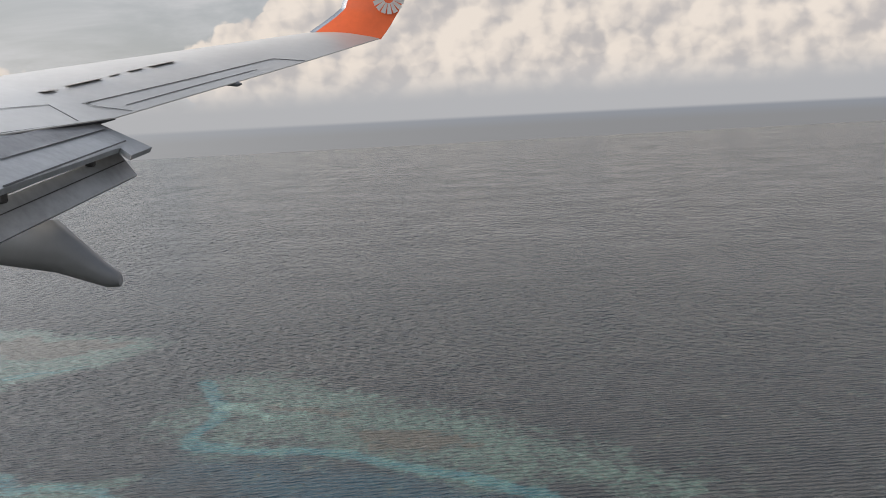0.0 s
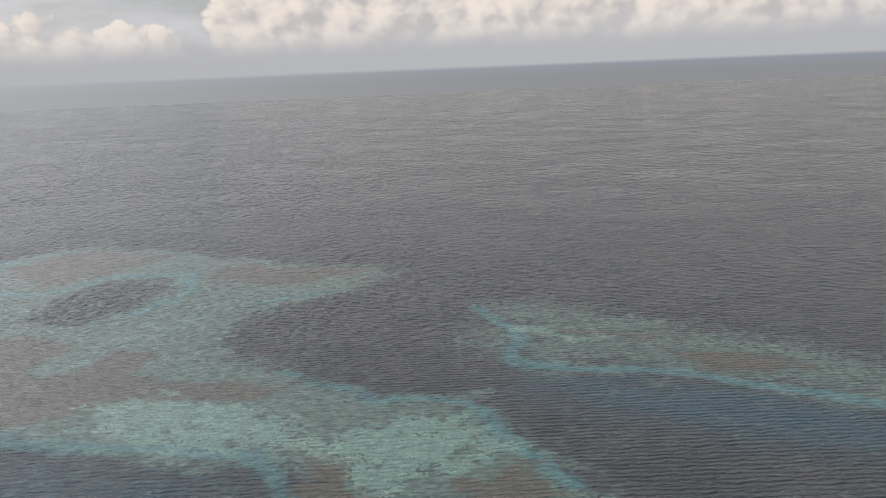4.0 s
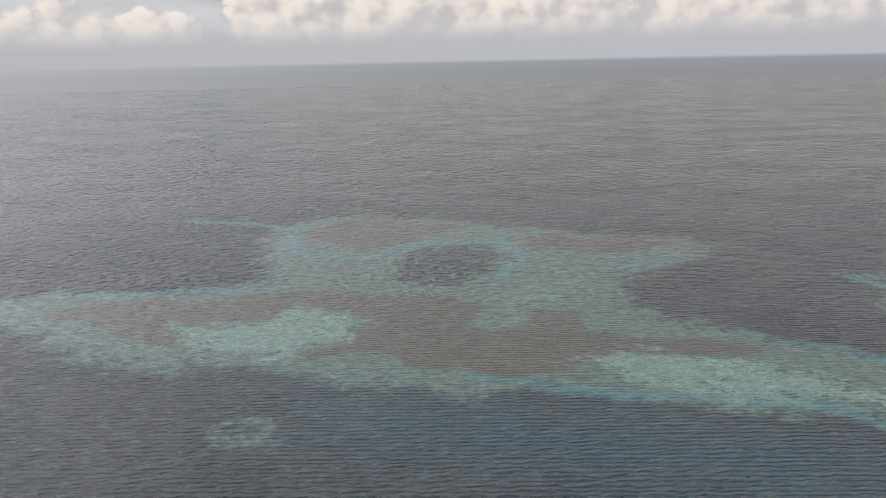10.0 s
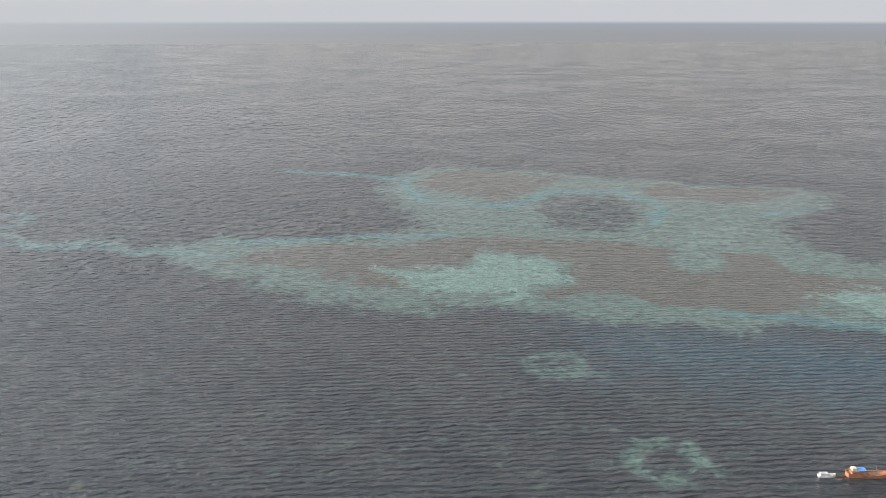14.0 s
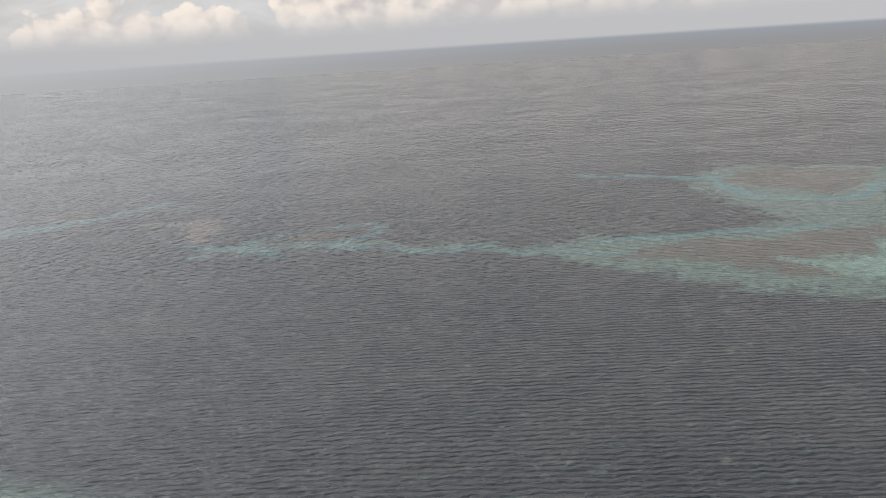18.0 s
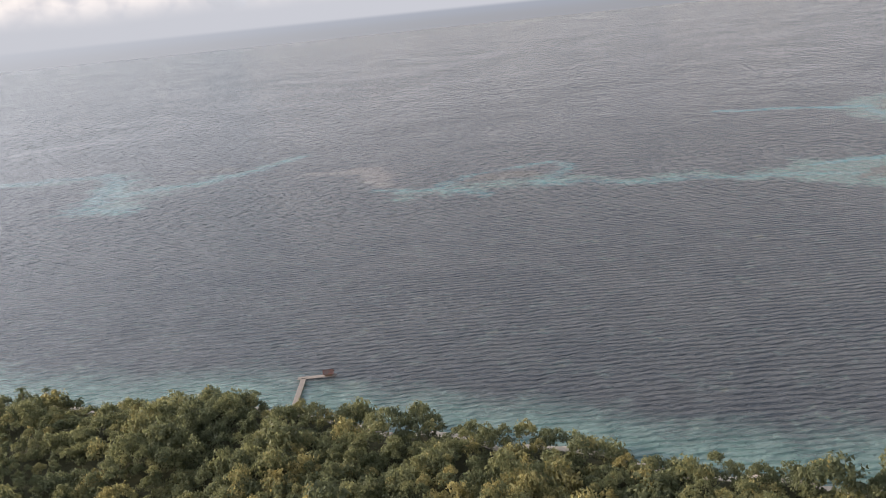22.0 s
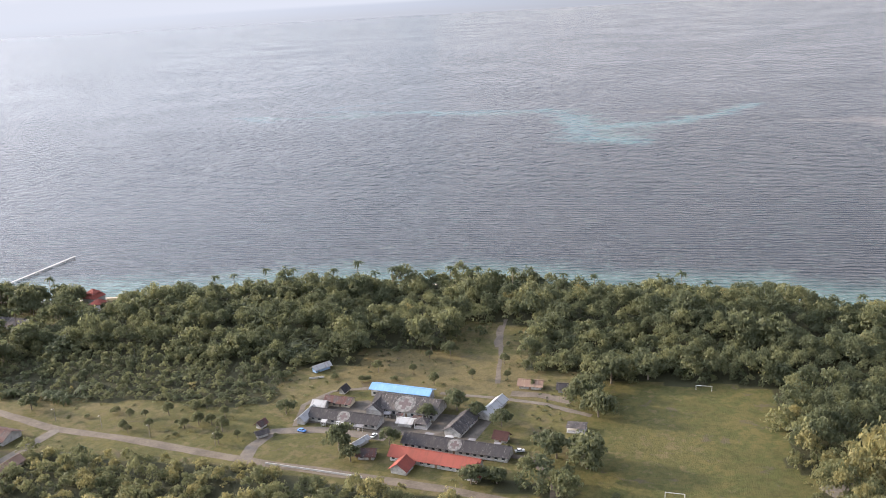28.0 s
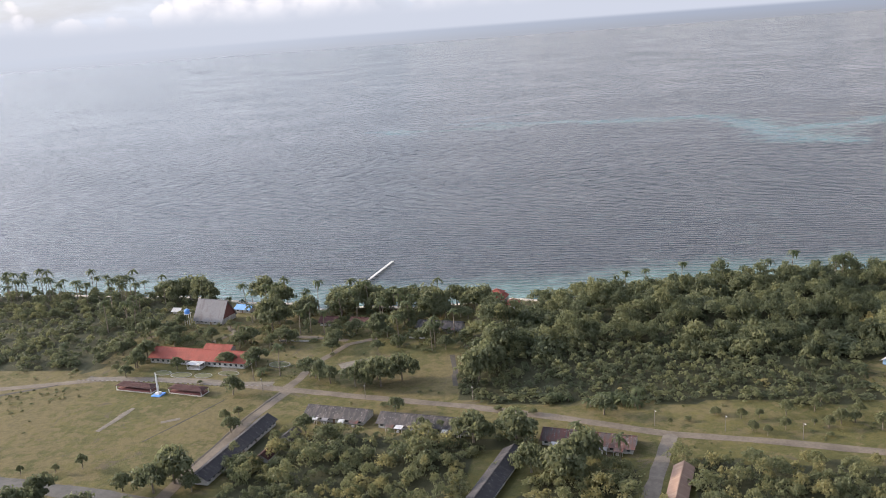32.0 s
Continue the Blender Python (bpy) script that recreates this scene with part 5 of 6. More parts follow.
jetty("jetty", -2503, 585, -2493, 660, 2.2, 1.5, CONC, "long straight pale concrete jetty over shallow sea")
j, _ = jetty("jetty", -1707, 496, -1707, 546, 3.4, 1.5, TIMBER, "T-shaped timber jetty with a hut")
part("head_deck", block(46, 50, -21, 4, 1.25, 1.5, 0.04), TIMBER, j)
for k in range(6):
    part("head_pile", tube(bmesh.new(), [(48, 3 - k * 4.4, -4), (48, 3 - k * 4.4, 1.3)], [0.2, 0.18], 6), TIMBER, j)
house(-1691, 544.5, 7, 5, 0, 2.4, 1.4, RUST_ROOF, DOOR, "small rust-roofed hut at the jetty head", "jetty_hut", "hut", windows=False)
hut = bpy.data.objects["jetty_hut"]
hut.location.z = 1.5


def hull_mesh(length, beam, depth, sheer):
    """A pointed hull with a raised bow and flat stern, and a deck set below the rail."""
    bm = bmesh.new()
    n, rings = 12, []
    for i in range(n + 1):
        u = i / n
        x = (u - 0.5) * length
        half = beam / 2 * (min(1, (1 - u) * 2.6) ** 0.6 if u > 0.5 else 0.82 + 0.36 * u)
        half = max(half, 0.04)
        rail = depth * 0.5 + sheer * (abs(u - 0.4) ** 2) * 2.2
        pts = [(-half, rail), (-half * 0.92, 0.0), (-half * 0.5, -depth * 0.45), (half * 0.5, -depth * 0.45), (half * 0.92, 0.0), (half, rail), (half * 0.86, rail), (half * 0.84, rail - 0.7), (-half * 0.84, rail - 0.7), (-half * 0.86, rail)]
        rings.append([bm.verts.new((x, p, q)) for p, q in pts])
    for a, b in zip(rings, rings[1:]):
        for k in range(10):
            bm.faces.new((a[k], a[(k + 1) % 10], b[(k + 1) % 10], b[k]))
    bm.faces.new(rings[0][::-1])
    bm.faces.new(rings[-1])
    return bm


ship = new("cargo_boat")
ship.matrix_basis = pose(-731, 448, 0, 0, 0, -6)
part("hull", hull_mesh(29, 6.4, 3.6, 3.2), ORANGE_WOOD, ship, "orange-brown painted wooden hull")
part("deckhouse", block(-12.5, -6.0, -2.2, 2.2, 1.0, 3.6, 0.12), ORANGE_WOOD, ship, "orange deckhouse")
part("deckhouse_roof", block(-13, -5.4, -2.6, 2.6, 3.6, 3.85, 0.05), DECK, ship)
part("awning", block(-9.5, -4.0, -2.2, 2.2, 4.2, 4.45, 0.08), BLUE, ship, "bright blue tarpaulin awning")
part("wheelhouse", block(-12.2, -9.8, -1.5, 1.5, 3.85, 5.6, 0.1), CREAM, ship)
part("hatch", block(-2.5, 4.5, -1.6, 1.6, 1.0, 1.7, 0.08), DECK, ship, "brown cargo hatch")
part("mast", tube(bmesh.new(), [(2.0, 0, 0.8), (2.0, 0, 7.0)], [0.16, 0.1], 6), TIMBER, ship)
part("boom", tube(bmesh.new(), [(2.0, 0, 3.0), (-4.0, 0, 4.6)], [0.12, 0.08], 6), TIMBER, ship)
part("bow_post", tube(bmesh.new(), [(13.5, 0, 2.0), (14.8, 0, 3.6)], [0.15, 0.1], 6), DECK, ship)
tagged(ship, "orange wooden cargo boat with a blue awning at anchor", "boat")
tug = new("motor_boat")
tug.matrix_basis = pose(-757, 450, 0, 0, 0, -4)
part("hull", hull_mesh(10, 3.4, 1.8, 1.4), WHITE, tug, "white hull")
part("cabin", block(-4.2, 1.0, -1.2, 1.2, 0.4, 2.2, 0.15), WHITE, tug)
part("windscreen", block(1.0, 1.15, -1.0, 1.0, 1.3, 2.0), GLASS, tug)
part("canopy", block(-4.5, 0.4, -1.4, 1.4, 2.3, 2.45, 0.05), WHITE_ROOF, tug)
tagged(tug, "small white motor boat moored astern of a larger one", "boat")
for x, y, a in ((-748.5, 449.3, 10), (-752, 446, -5)):
    d = new("dinghy")
    d.matrix_basis = pose(x, y, 0, 0, 0, a)
    part("hull", hull_mesh(4.2, 1.3, 0.8, 0.6), DECK, d)
    part("thwart", block(-0.2, 0.2, -0.5, 0.5, 0.25, 0.32), TIMBER, d)
    tagged(d, "small dark dinghy lying beside the boats", "dinghy", "dinghies")


# ---- trees that stand alone ----
def tree_template(seed, h, r, flat):
    rng = np.random.default_rng(seed)
    ob = new("tree")
    bm = bmesh.new()
    lean = Vector((rng.uniform(-0.06, 0.06), rng.uniform(-0.06, 0.06), 1))
    tube(bm, [(0, 0, -0.3), tuple(lean * h * 0.3), tuple(lean * h * 0.6)], [0.034 * h, 0.024 * h, 0.016 * h])
    part("trunk", bm, BARK, ob)
    for k in range(4):
        a = k * 1.57 + rng.uniform(-0.5, 0.5)
        p0 = lean * h * rng.uniform(0.4, 0.58)
        p2 = Vector((math.cos(a) * r * 0.6, math.sin(a) * r * 0.6, h * rng.uniform(0.68, 0.85)))
        p1 = (p0 + p2) / 2 - Vector((0, 0, h * 0.03))
        part("limb", tube(bmesh.new(), [tuple(p0), tuple(p1), tuple(p2)], [0.012 * h, 0.009 * h, 0.005 * h], 5), BARK, ob)
    cards = crown_cards(seed + 50, 44, 34, flat, 0.078)
    depth = h * 0.78
    q = cards * (r, r, depth / (flat + 0.35)) + (0, 0, h - depth)
    tone = np.clip(rng.uniform(0.02, 0.38) + rng.uniform(-0.12, 0.12, len(q)), 0, 1)
    part("crown", quads_mesh("crown", q, LEAF, tone), LEAF, ob)
    return ob


def palm_template(seed, h):
    rng = np.random.default_rng(seed)
    ob = new("coconut_palm")
    bend = rng.uniform(-0.08, 0.08, 2)
    pts = [(bend[0] * h * u * u, bend[1] * h * u * u, h * u - 0.3) for u in (0, 0.25, 0.5, 0.75, 1)]
    part("trunk", tube(bmesh.new(), pts, [0.32, 0.25, 0.21, 0.19, 0.18], 6), BARK, ob)
    top = np.array(pts[-1])
    quads, tone = [], []
    for k in range(15):
        a = k * 2.4 + rng.uniform(-0.2, 0.2)
        up = rng.uniform(-0.15, 0.9)
        out = np.array([math.cos(a), math.sin(a), 0])
        side = np.array([-math.sin(a), math.cos(a), 0])
        ln = rng.uniform(4.0, 5.2)
        rib = []
        for s in range(8):
            u = s / 7
            rib.append(top + out * ln * u * (1 - 0.12 * u) + np.array([0, 0, up * ln * u * 0.75 - ln * u * u * (0.55 + 0.3 * rng.random())]))
        for s in range(7):
            w0, w1 = (0.62 * math.sin(math.pi * min(1, 0.12 + u * 0.86)) for u in (s / 7, (s + 1) / 7))
            droop = np.array([0, 0, -0.35])
            for sg in (-1, 1):
                quads.append([rib[s], rib[s + 1], rib[s + 1] + (side * sg + droop) * w1 - out * 0.12, rib[s] + (side * sg + droop) * w0 + out * 0.15])
                tone.append(rng.uniform(0.1, 0.7))
    part("crown", quads_mesh("palm_crown", np.array(quads), PALM, np.array(tone)), PALM, ob)
    tagged(ob, "tall coconut palm with drooping fronds and thin trunk", "palm tree", "coconut palms")
    return ob


TREES = [tagged(tree_template(1, 12, 6.0, 0.75), "broad leafy tree on open grass, dull green", "tree", "scattered trees"),
         tagged(tree_template(2, 9, 4.6, 0.9), "round-crowned green tree beside buildings", "tree", "scattered trees"),
         tagged(tree_template(3, 16, 9.0, 0.6), "tall spreading tree with an uneven crown", "tree", "scattered trees"),
         tagged(tree_template(4, 7, 2.9, 1.2), "slender young tree with a narrow crown", "tree", "scattered trees"),
         tagged(tree_template(5, 3, 2.0, 0.8), "low leafy bush on dry grass", "bush", "scattered bushes")]
PALMS = [palm_template(s, h) for s, h in ((1, 13), (2, 16), (3, 18))]
TREE_SPOTS = [[(-2477, 412), (-2470, 408), (-2484, 418), (-2456, 404), (-2119, 388), (-2143, 352), (-2069, 347), (-2074, 353), (-2480, 415), (-2451, 403), (-2516, 394), (-2518, 431), (-2447, 413), (-2164, 345), (-2201, 378), (-2488, 478), (-2530, 490), (-2518, 470), (-2560, 470), (-2430, 470), (-2476, 482), (-2463, 480)],
              [(-2131, 377), (-2109, 382), (-2147, 461), (-2135, 455), (-2136, 480), (-2156, 336), (-2096, 374), (-2562, 428), (-2586, 417), (-2335, 372), (-2429, 374), (-2495, 300), (-2524, 299), (-2500, 352), (-2540, 470), (-2585, 480), (-2478, 318), (-2452, 346), (-2465, 352), (-2535, 431)],
              [(-2056, 340), (-2053, 387), (-2395, 410), (-2392, 428), (-2505, 306), (-2060, 398), (-2058, 410), (-2390, 447), (-2048, 424), (-2030, 430), (-2610, 560), (-2622, 552), (-2634, 560), (-2598, 548), (-2470, 535), (-2455, 540), (-2440, 532), (-2425, 536), (-2490, 540), (-2480, 548), (-2545, 545), (-2556, 548), (-2500, 530), (-2412, 520), (-2604, 556), (-2616, 562), (-2628, 556), (-2363, 319), (-2351, 312), (-2344, 323), (-2371, 345), (-2389, 344), (-2443, 404), (-2452, 408), (-2434, 412)],
              [(-2507, 362), (-2503, 369), (-2080, 340), (-2562, 313), (-2577, 311), (-2617, 420), (-2552, 317), (-2250, 362), (-2262, 358), (-2240, 366), (-2278, 368), (-2225, 358), (-2215, 352), (-2230, 372), (-2090, 352), (-2270, 352), (-2516, 309), (-2100, 425), (-2104, 445), (-2122, 470), (-2105, 470)],
              [(-2044, 318), (-2300, 366), (-2288, 372), (-2246, 352), (-2190, 420), (-2172, 418), (-2158, 420), (-2470, 372), (-2436, 380), (-2382, 376), (-2366, 372), (-2565, 309), (-2540, 408), (-2480, 446), (-2430, 450), (-2560, 490), (-2590, 440), (-2598, 428)]]
PALM_SPOTS = [(-2761, 572), (-2746, 567), (-2738, 577), (-2716, 566), (-2700, 564), (-2696, 575), (-2683, 574), (-2672, 569), (-2665, 576), (-2659, 560), (-2746, 558), (-2721, 560), (-2708, 552),
              (-2544, 540), (-2536, 536), (-2526, 538), (-2521, 530), (-2515, 534), (-2504, 540), (-2496, 536), (-2492, 508), (-2482, 507), (-2464, 501), (-2456, 506), (-2448, 497), (-2445, 458), (-2426, 453), (-2512, 412), (-2500, 418),
              (-2263, 559), (-2249, 562), (-2235, 560), (-2220, 566), (-2205, 561), (-2195, 564), (-2142, 560), (-2125, 562), (-2113, 556), (-2286, 565), (-2174, 562), (-2155, 564)]
PALM_SPOTS_2 = [(-2007, 555), (-1991, 552), (-2190, 566), (-2136, 566), (-2321, 558), (-2308, 562), (-2347, 333), (-2329, 324), (-2080, 560), (-2060, 556), (-1905, 540), (-1880, 530), (-1862, 526), (-1840, 518)]


def settle(kind, template, spots, rng, lo=0.8, hi=1.2):
    first = True
    for x, y in spots:
        s = rng.uniform(lo, hi)
        m = pose(x, y, float(ground_z(x, y)), 0, 0, rng.uniform(0, 360)) @ Matrix.Diagonal((s, s, s * rng.uniform(0.9, 1.1), 1))
        if first:
            template.matrix_basis = m
            first = False
        else:
            copy_thing(template, pose(0, 0, 0) @ m) if template.scale[0] == 1 else copy_thing(template, m @ Matrix.Diagonal((1 / template.scale[0], 1 / template.scale[1], 1 / template.scale[2], 1)))


rng = np.random.default_rng(21)
for spots, box4, n in ((TREE_SPOTS[1], (-2540, -2408, 452, 530), 34), (TREE_SPOTS[2], (-2560, -2405, 508, 545), 14), (TREE_SPOTS[0], (-2608, -2580, 430, 545), 14), (TREE_SPOTS[3], (-2310, -2215, 346, 384), 14),
                       (TREE_SPOTS[3], (-2175, -2080, 415, 465), 10), (TREE_SPOTS[1], (-2160, -2085, 320, 329), 5), (TREE_SPOTS[2], (-2540, -2408, 480, 540), 12), (TREE_SPOTS[3], (-2560, -2410, 452, 500), 14),
                       (TREE_SPOTS[0], (-2610, -2500, 270, 300), 8), (TREE_SPOTS[1], (-2190, -2140, 324, 332), 5)):
    for _ in range(n):
        x, y = rng.uniform(box4[0], box4[1]), rng.uniform(box4[2], box4[3])
        if y < float(shore(x)) - 8 and all(math.hypot(x - hx, y - hy) > 13 for hx, hy in ((-2497, 500), (-2476, 497), (-2432, 488), (-2420, 488), (-2575, 510), (-2562, 528), (-2542, 520), (-2400, 537), (-2606, 526))) and abs(y - float(road_y(x))) > 6:
            spots.append((x, y))
for template, spots, low in zip(TREES, TREE_SPOTS, (0.75, 0.7, 0.8, 0.45, 0.6)):
    settle("tree", template, spots, rng, low, 1.2)
allp = PALM_SPOTS + PALM_SPOTS_2
for box4, n in (((-2560, -2415, 500, 545), 18), ((-2545, -2410, 455, 500), 8), ((-2660, -2616, 480, 560), 12), ((-2800, -2650, 545, 582), 34)):
    for _ in range(n):
        x, y = rng.uniform(box4[0], box4[1]), rng.uniform(box4[2], box4[3])
        if y < float(shore(x)) - 5:
            allp.append((x, y))
for k, template in enumerate(PALMS):
    settle("palm", template, allp[k::3], rng, 0.85, 1.15)
young = tagged(palm_template(7, 3.2), "young palm with low spreading fronds by the road", "palm tree", "young palms")
settle("palm", young, [(rng.uniform(-2362, -2316), rng.uniform(379, 393)) for _ in range(16)] + [(-2668, 452), (-2650, 462), (-2642, 448), (-2632, 456), (-2511, 420), (-2374, 320), (-2338, 330)], rng, 0.8, 1.2)


# ---- the aircraft's wing, as it stands at the start of the flight ----
EYE = Vector((-1.29, 0.0, 161.31))
TE = [(0.049, 15.7, 1.299), (-1.138, 13.5, 0.818), (-2.941, 10.4, 0.135), (-3.401, 8.4, 0.011)]
LE = [(-1.16, 15.9, 1.464), (-3.177, 13.3, 1.02), (-4.511, 11.3, 0.70), (-4.9, 9.4, 0.48)]


def wing_point(u, v, lift=0.0):
    """u: 0 at the tip to 3 inboard; v: 0 at the trailing edge to 1 at the leading edge."""
    i = min(int(u), 2)
    k = u - i
    a, b = Vector(TE[i]).lerp(Vector(TE[i + 1]), k), Vector(LE[i]).lerp(Vector(LE[i + 1]), k)
    return a.lerp(b, v) + Vector((0, 0, 0.05 * math.sin(math.pi * v) + lift))


WING_GREY = plain("wing_paint", (0.41, 0.405, 0.395), 0.38, 0.15, 0.08, 0.8)
FLAP_GREY = plain("flap_paint", (0.33, 0.345, 0.365), 0.42, 0.2, 0.22, 1.2)
FLAP_DARK = plain("weathered_flap_paint", (0.25, 0.255, 0.265), 0.5, 0.15, 0.25, 1.6)
FAIRING = plain("fairing_paint", (0.17, 0.178, 0.19), 0.4, 0.1, 0.12, 0.8)
SEAM = plain("dark_seam", (0.05, 0.05, 0.052), 0.7, 0, 0.2, 3)
ORANGE = plain("orange_paint", (0.72, 0.13, 0.035), 0.35, 0, 0.08, 1)
MARKING = plain("marking_paint", (0.17, 0.165, 0.16), 0.6, 0, 0.2, 3)
BARE = plain("bare_metal", (0.70, 0.70, 0.70), 0.25, 0.9, 0.08, 3)

def rounded(ob, degrees=45):
    """Shades a part smooth but for its sharp edges."""
    for p in ob.data.polygons:
        p.use_smooth = True
    ob.data.set_sharp_from_angle(angle=radians(degrees))
    return ob


wing = new("aircraft_wing")
wing.location = EYE
bm = bmesh.new()
grid_u, grid_v = [k * 0.25 for k in range(13)], [k / 8 for k in range(9)]
up = [[bm.verts.new(wing_point(u, v)) for v in grid_v] for u in grid_u]
low = [[bm.verts.new(wing_point(u, v) - Vector((0, 0, 0.012 + 0.28 * math.sin(math.pi * min(1, v * 0.93)) ** 0.8 * (0.5 + u * 0.25)))) for v in grid_v] for u in grid_u]
for a, b, flip in ((up, None, False), (low, None, True)):
    for r0, r1 in zip(a, a[1:]):
        for k in range(8):
            f = (r0[k], r0[k + 1], r1[k + 1], r1[k])
            bm.faces.new(f[::-1] if flip else f)
for k in range(12):
    bm.faces.new((up[k][0], up[k + 1][0], low[k + 1][0], low[k][0]))
    bm.faces.new((up[k + 1][8], up[k][8], low[k][8], low[k + 1][8]))
for k in range(8):
    bm.faces.new((up[0][k + 1], up[0][k], low[0][k], low[0][k + 1]))
    bm.faces.new((up[12][k], up[12][k + 1], low[12][k + 1], low[12][k]))
rounded(part("wing_panel", bm, WING_GREY, wing, "pale grey painted wing skin"))


def strip(name, mat, pts, width, label=""):
    """A painted line or bar that follows the skin."""
    bm = bmesh.new()
    for (u0, v0), (u1, v1) in zip(pts, pts[1:]):
        n = max(1, round(abs(u1 - u0) / 0.05))
        row = [wing_point(u0 + (u1 - u0) * k / n, v0 + (v1 - v0) * k / n, 0.003) for k in range(n + 1)]
        for a, b in zip(row, row[1:]):
            s = (b - a).cross(Vector((0, 0, 1))).normalized() * width / 2
            slab(bm, [a - s, b - s, b + s, a + s], 0.002)
    return part(name, bm, mat, wing, label)


strip("seam", SEAM, [(0.93, 0.01), (0.98, 0.20), (1.5, 0.22), (2.02, 0.25)], 0.022)
strip("seam", SEAM, [(1.2, 0.09), (1.5, 0.10), (1.9, 0.10)], 0.014)
strip("seam", SEAM, [(2.02, 0.25), (1.92, 0.02)], 0.012)
strip("seam", SEAM, [(2.35, 0.02), (2.3, 0.30), (3.0, 0.36)], 0.012)
for u0, u1, v, w in ((1.26, 1.42, 0.62, 0.16), (1.47, 1.56, 0.60, 0.10), (1.62, 1.68, 0.58, 0.07), (1.74, 1.92, 0.56, 0.14), (1.99, 2.14, 0.53, 0.14)):
    strip("marking", MARKING, [(u0, v), (u1, v - 0.01)], w, "grey painted marking bar")
rounded(part("hinge_fairing", tube(bmesh.new(), [tuple(wing_point(1.40, 0.10, -0.06)), tuple(wing_point(1.40, 0.0, -0.035)), tuple(wing_point(1.40, -0.03, -0.02))], [0.03, 0.035, 0.012], 8), FAIRING, wing))

WL = [(-1.131, 15.9, 1.472), (-0.618, 16.1, 1.838), (-0.486, 16.15, 2.103), (0.367, 16.5, 3.639)]
WT = [(0.067, 15.7, 1.28), (0.31, 15.95, 1.621), (0.523, 16.05, 2.095), (0.709, 16.4, 3.652)]


def bent(pts, i, f):
    """A point on the smooth curve through the given ones."""
    p = [Vector(pts[max(0, min(len(pts) - 1, i + k))]) for k in (-1, 0, 1, 2)]
    return 0.5 * (2 * p[1] + (p[2] - p[0]) * f + (2 * p[0] - 5 * p[1] + 4 * p[2] - p[3]) * f * f + (3 * p[1] - p[0] - 3 * p[2] + p[3]) * f ** 3)


def blade(v0, v1, half):
    bm = bmesh.new()
    rows = []
    for k in range(13):
        i, f = min(k // 4, 2), (k - 4 * min(k // 4, 2)) / 4
        a, b = bent(WL, i, f), bent(WT, i, f)
        row = []
        for s in (-1, 1):
            for k in range(4):
                v = v0 + (v1 - v0) * k / 3
                row.append(bm.verts.new(a.lerp(b, v) + Vector((0, s * half * (0.3 + math.sin(math.pi * max(0.03, min(0.97, v)))), 0))))
        rows.append([row[k] for k in (0, 1, 2, 3, 7, 6, 5, 4)])
    for a, b in zip(rows, rows[1:]):
        for k in range(8):
            bm.faces.new((a[k], a[(k + 1) % 8], b[(k + 1) % 8], b[k]))
    bm.faces.new(rows[0][::-1])
    bm.faces.new(rows[-1])
    return bm


winglet = rounded(part("winglet", blade(0.08, 1.0, 0.05), ORANGE, wing, "orange upturned winglet"))
rounded(part("leading_edge", blade(0.0, 0.079, 0.05), BARE, winglet, "bare metal leading edge"))
bm = bmesh.new()
hub = Vector((0.24, 15.90, 1.98))
for k in range(9):
    a = radians(150 + k * 24)
    d, s = Vector((math.cos(a), 0, math.sin(a))), Vector((-math.sin(a), 0, math.cos(a)))
    slab(bm, [hub + d * 0.09 - s * 0.018, hub + d * 0.09 + s * 0.018, hub + d * 0.27 + s * 0.042, hub + d * 0.27 - s * 0.042], 0.01)
part("emblem", bm, WHITE, winglet, "white fan-shaped emblem")


def plate(name, corners, thick, mat, label="", parent=None):
    """A flat plate with that outline, its thickness away from the cabin."""
    q = [Vector(p) for p in corners]
    n = (q[1] - q[0]).cross(q[-1] - q[0]).normalized()
    n = n if n.dot(q[0]) > 0 else -n
    bm = bmesh.new()
    a, b = [bm.verts.new(p) for p in q], [bm.verts.new(p + n * thick) for p in q]
    bm.faces.new(a)
    bm.faces.new(b[::-1])
    for i in range(len(q)):
        bm.faces.new((a[i], b[i], b[(i + 1) % len(q)], a[(i + 1) % len(q)]))
    return part(name, bm, mat, parent or wing, label)


def nearer(p, k=0.995):
    return tuple(Vector(p) * k)


flap = plate("flap", [(-3.252, 10.3, 0.157), (-2.542, 10.25, -0.212), (-2.591, 9.587, -0.269), (-2.723, 9.68, -0.189), (-2.738, 9.565, -0.196), (-2.92, 7.09, -0.406), (-2.994, 5.872, -0.517), (-3.529, 7.058, -0.098), (-3.402, 8.4, 0.001)], 0.06, FLAP_GREY, "lowered grey main flap")
plate("panel", [nearer(p) for p in ((-3.20, 10.2, 0.13), (-2.99, 10.18, 0.02), (-3.17, 7.8, -0.19), (-3.36, 8.1, -0.035))], 0.004, FLAP_DARK, "darker weathered skin panel", flap)
plate("edge_strip", [nearer(p) for p in ((-2.75, 10.0, -0.115), (-2.735, 9.98, -0.125), (-2.93, 7.2, -0.393), (-2.945, 7.2, -0.383))], 0.004, SEAM, "", flap)
aft = plate("aft_flap", [(-2.883, 10.15, -0.234), (-2.696, 10.12, -0.501), (-3.318, 7.925, -0.902), (-3.595, 6.924, -1.092), (-3.715, 7.258, -0.745), (-3.424, 8.29, -0.555)], 0.05, FLAP_GREY, "lowered grey aft flap")
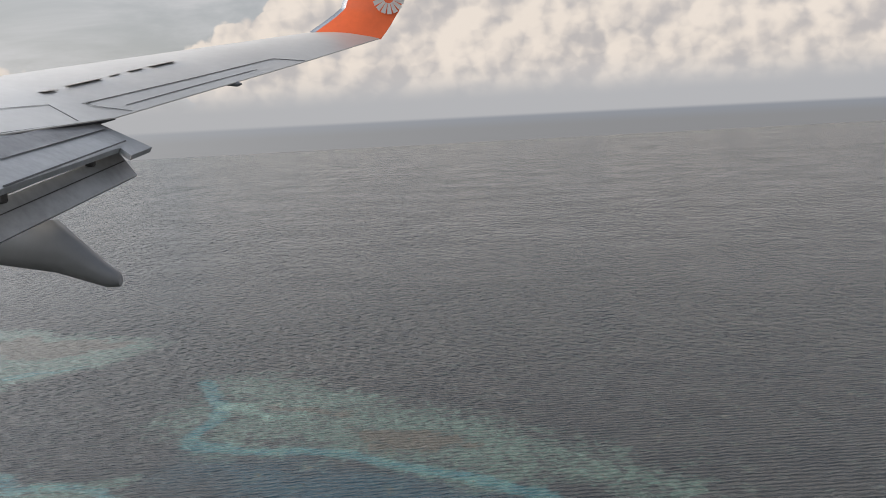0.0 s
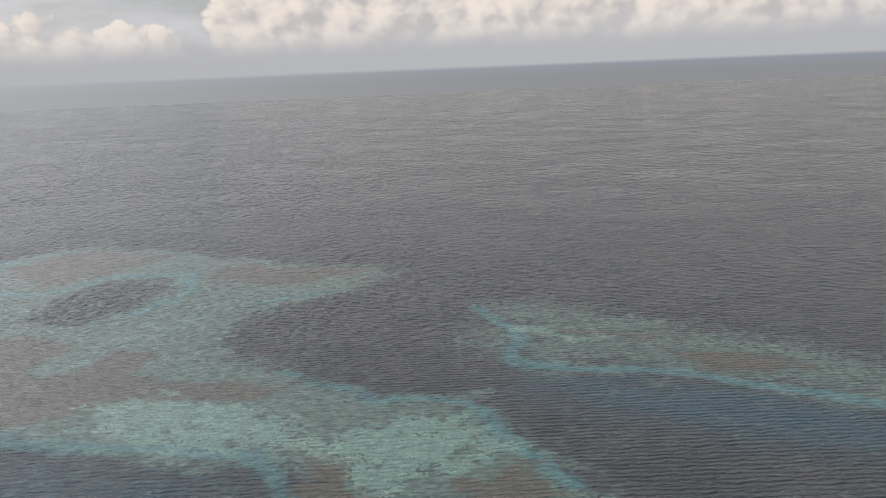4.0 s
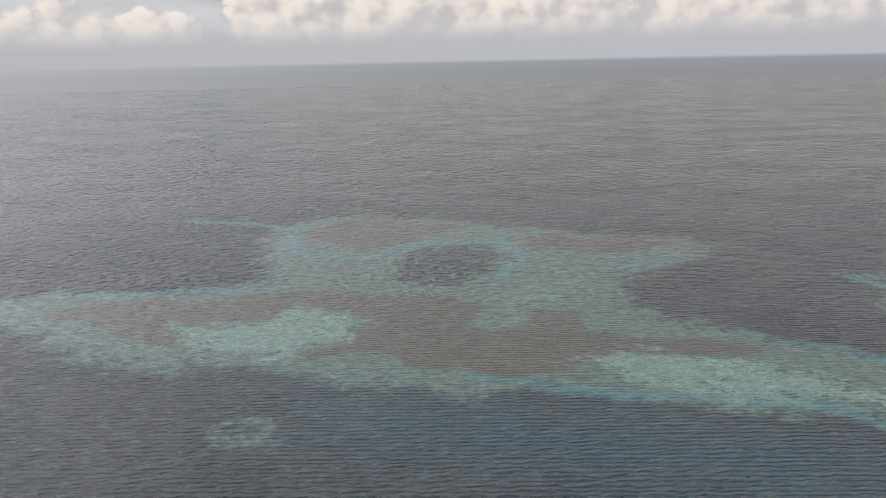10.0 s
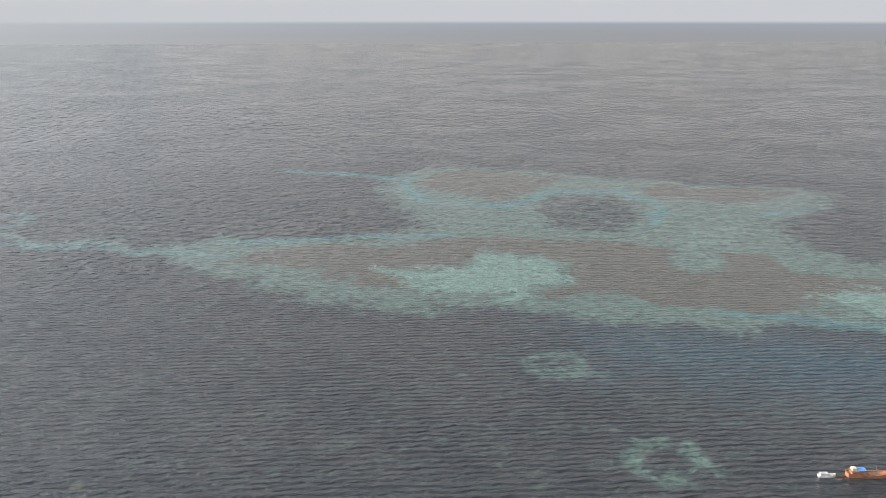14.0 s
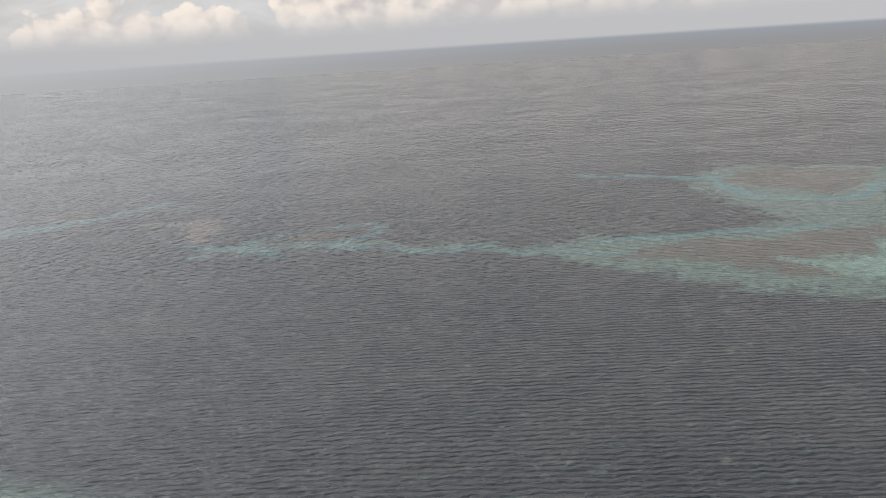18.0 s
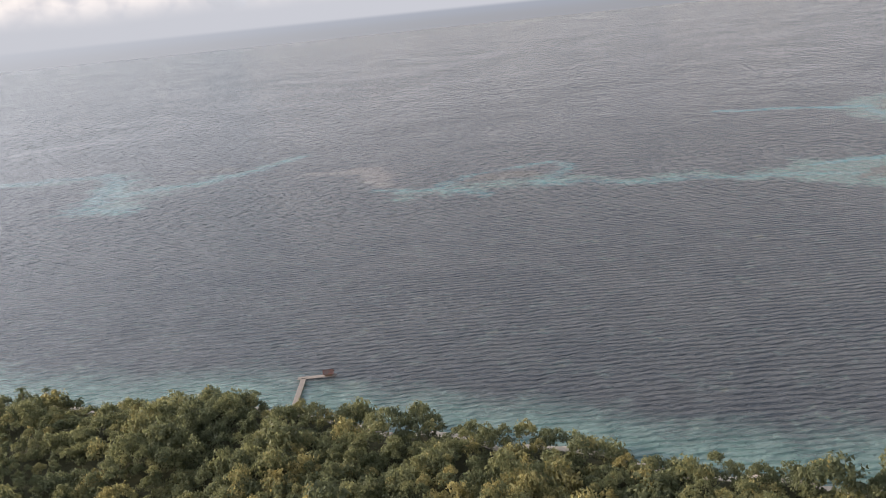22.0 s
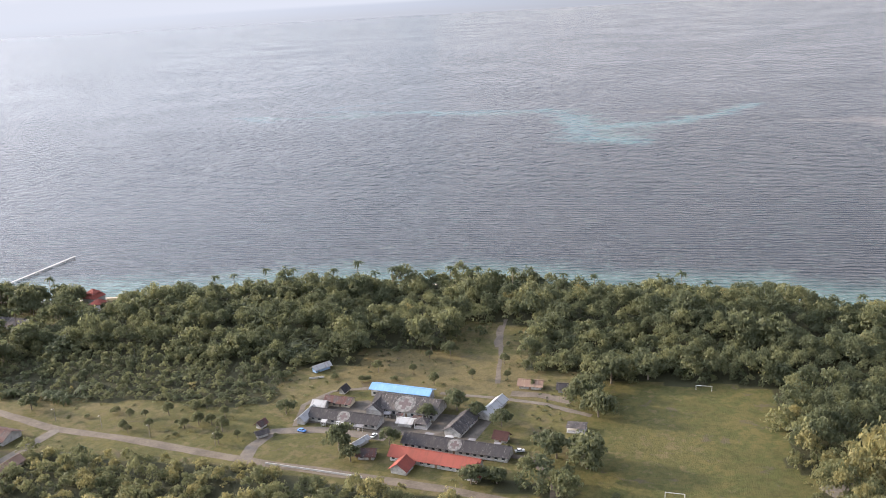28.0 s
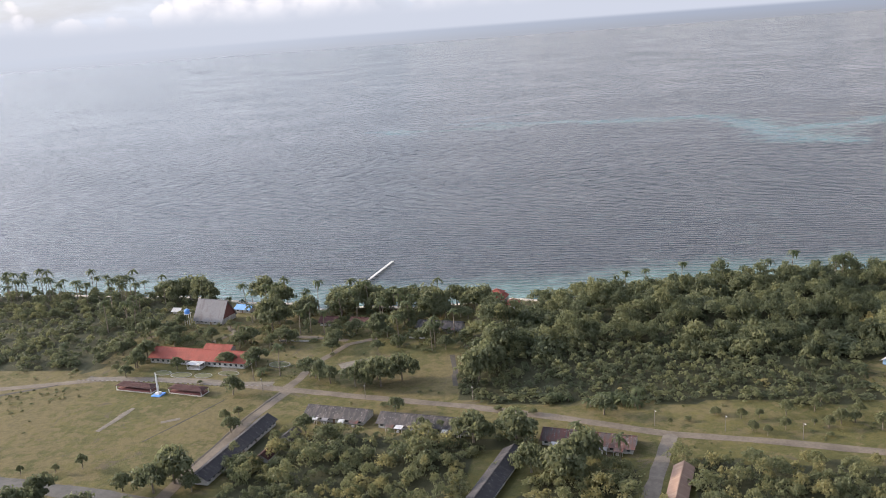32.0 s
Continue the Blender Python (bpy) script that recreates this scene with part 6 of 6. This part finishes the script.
plate("seam", [nearer(p) for p in ((-2.819, 10.123, -0.334), (-2.814, 10.122, -0.343), (-3.379, 8.150, -0.693), (-3.384, 8.154, -0.684))], 0.004, SEAM, "", aft)
plate("flap_rod", [nearer(p, 0.99) for p in ((-2.911, 10.131, -0.207), (-2.903, 10.14, -0.214), (-3.431, 8.31, -0.541), (-3.436, 8.325, -0.527))], 0.02, BARE, "bright metal edge between flaps")
# dark plate that paints in the shade between the trailing edge and the flap
plate("cove", [(-2.95, 10.42, 0.11), (-3.10, 10.36, 0.07), (-3.50, 8.4, -0.05), (-3.41, 8.42, -0.005)], 0.03, SEAM, "dark plate painting in the shaded gap under the trailing edge")
for x, y, z in ((-3.028, 9.6, -0.318), (-3.413, 8.27, -0.548)):
    part("flap_track", block(x - 0.045, x + 0.05, y - 0.06, y + 0.06, z - 0.05, z + 0.055, 0.02), SEAM, wing, "dark flap track fitting")
bm = bmesh.new()
spine = [((-5.2, 8.95, -0.55), 0.10, 0.25), ((-3.75, 8.92, -0.98), 0.20, 0.24), ((-3.2, 8.9, -1.08), 0.20, 0.25), ((-2.75, 8.9, -1.40), 0.10, 0.11), ((-2.63, 8.9, -1.45), 0.07, 0.06)]
rows = []
for (x, y, z), w, h in spine:
    rows.append([bm.verts.new((x, y + w * p, z + h * q)) for p, q in ((-0.5, 1), (0.5, 1), (1, 0.5), (1, -0.5), (0.4, -1), (-0.4, -1), (-1, -0.5), (-1, 0.5))])
for a, b in zip(rows, rows[1:]):
    for k in range(8):
        bm.faces.new((a[k], a[(k + 1) % 8], b[(k + 1) % 8], b[k]))
bm.faces.new(rows[0][::-1])
bm.faces.new(rows[-1])
bmesh.ops.subdivide_edges(bm, edges=bm.edges[:], cuts=1, smooth=0.6, use_grid_fill=True)
rounded(part("track_fairing", bm, FAIRING, wing, "grey canoe-shaped flap track fairing"), 60)
tagged(wing, "grey aircraft wing with lowered flaps and an orange winglet", "aircraft wing")

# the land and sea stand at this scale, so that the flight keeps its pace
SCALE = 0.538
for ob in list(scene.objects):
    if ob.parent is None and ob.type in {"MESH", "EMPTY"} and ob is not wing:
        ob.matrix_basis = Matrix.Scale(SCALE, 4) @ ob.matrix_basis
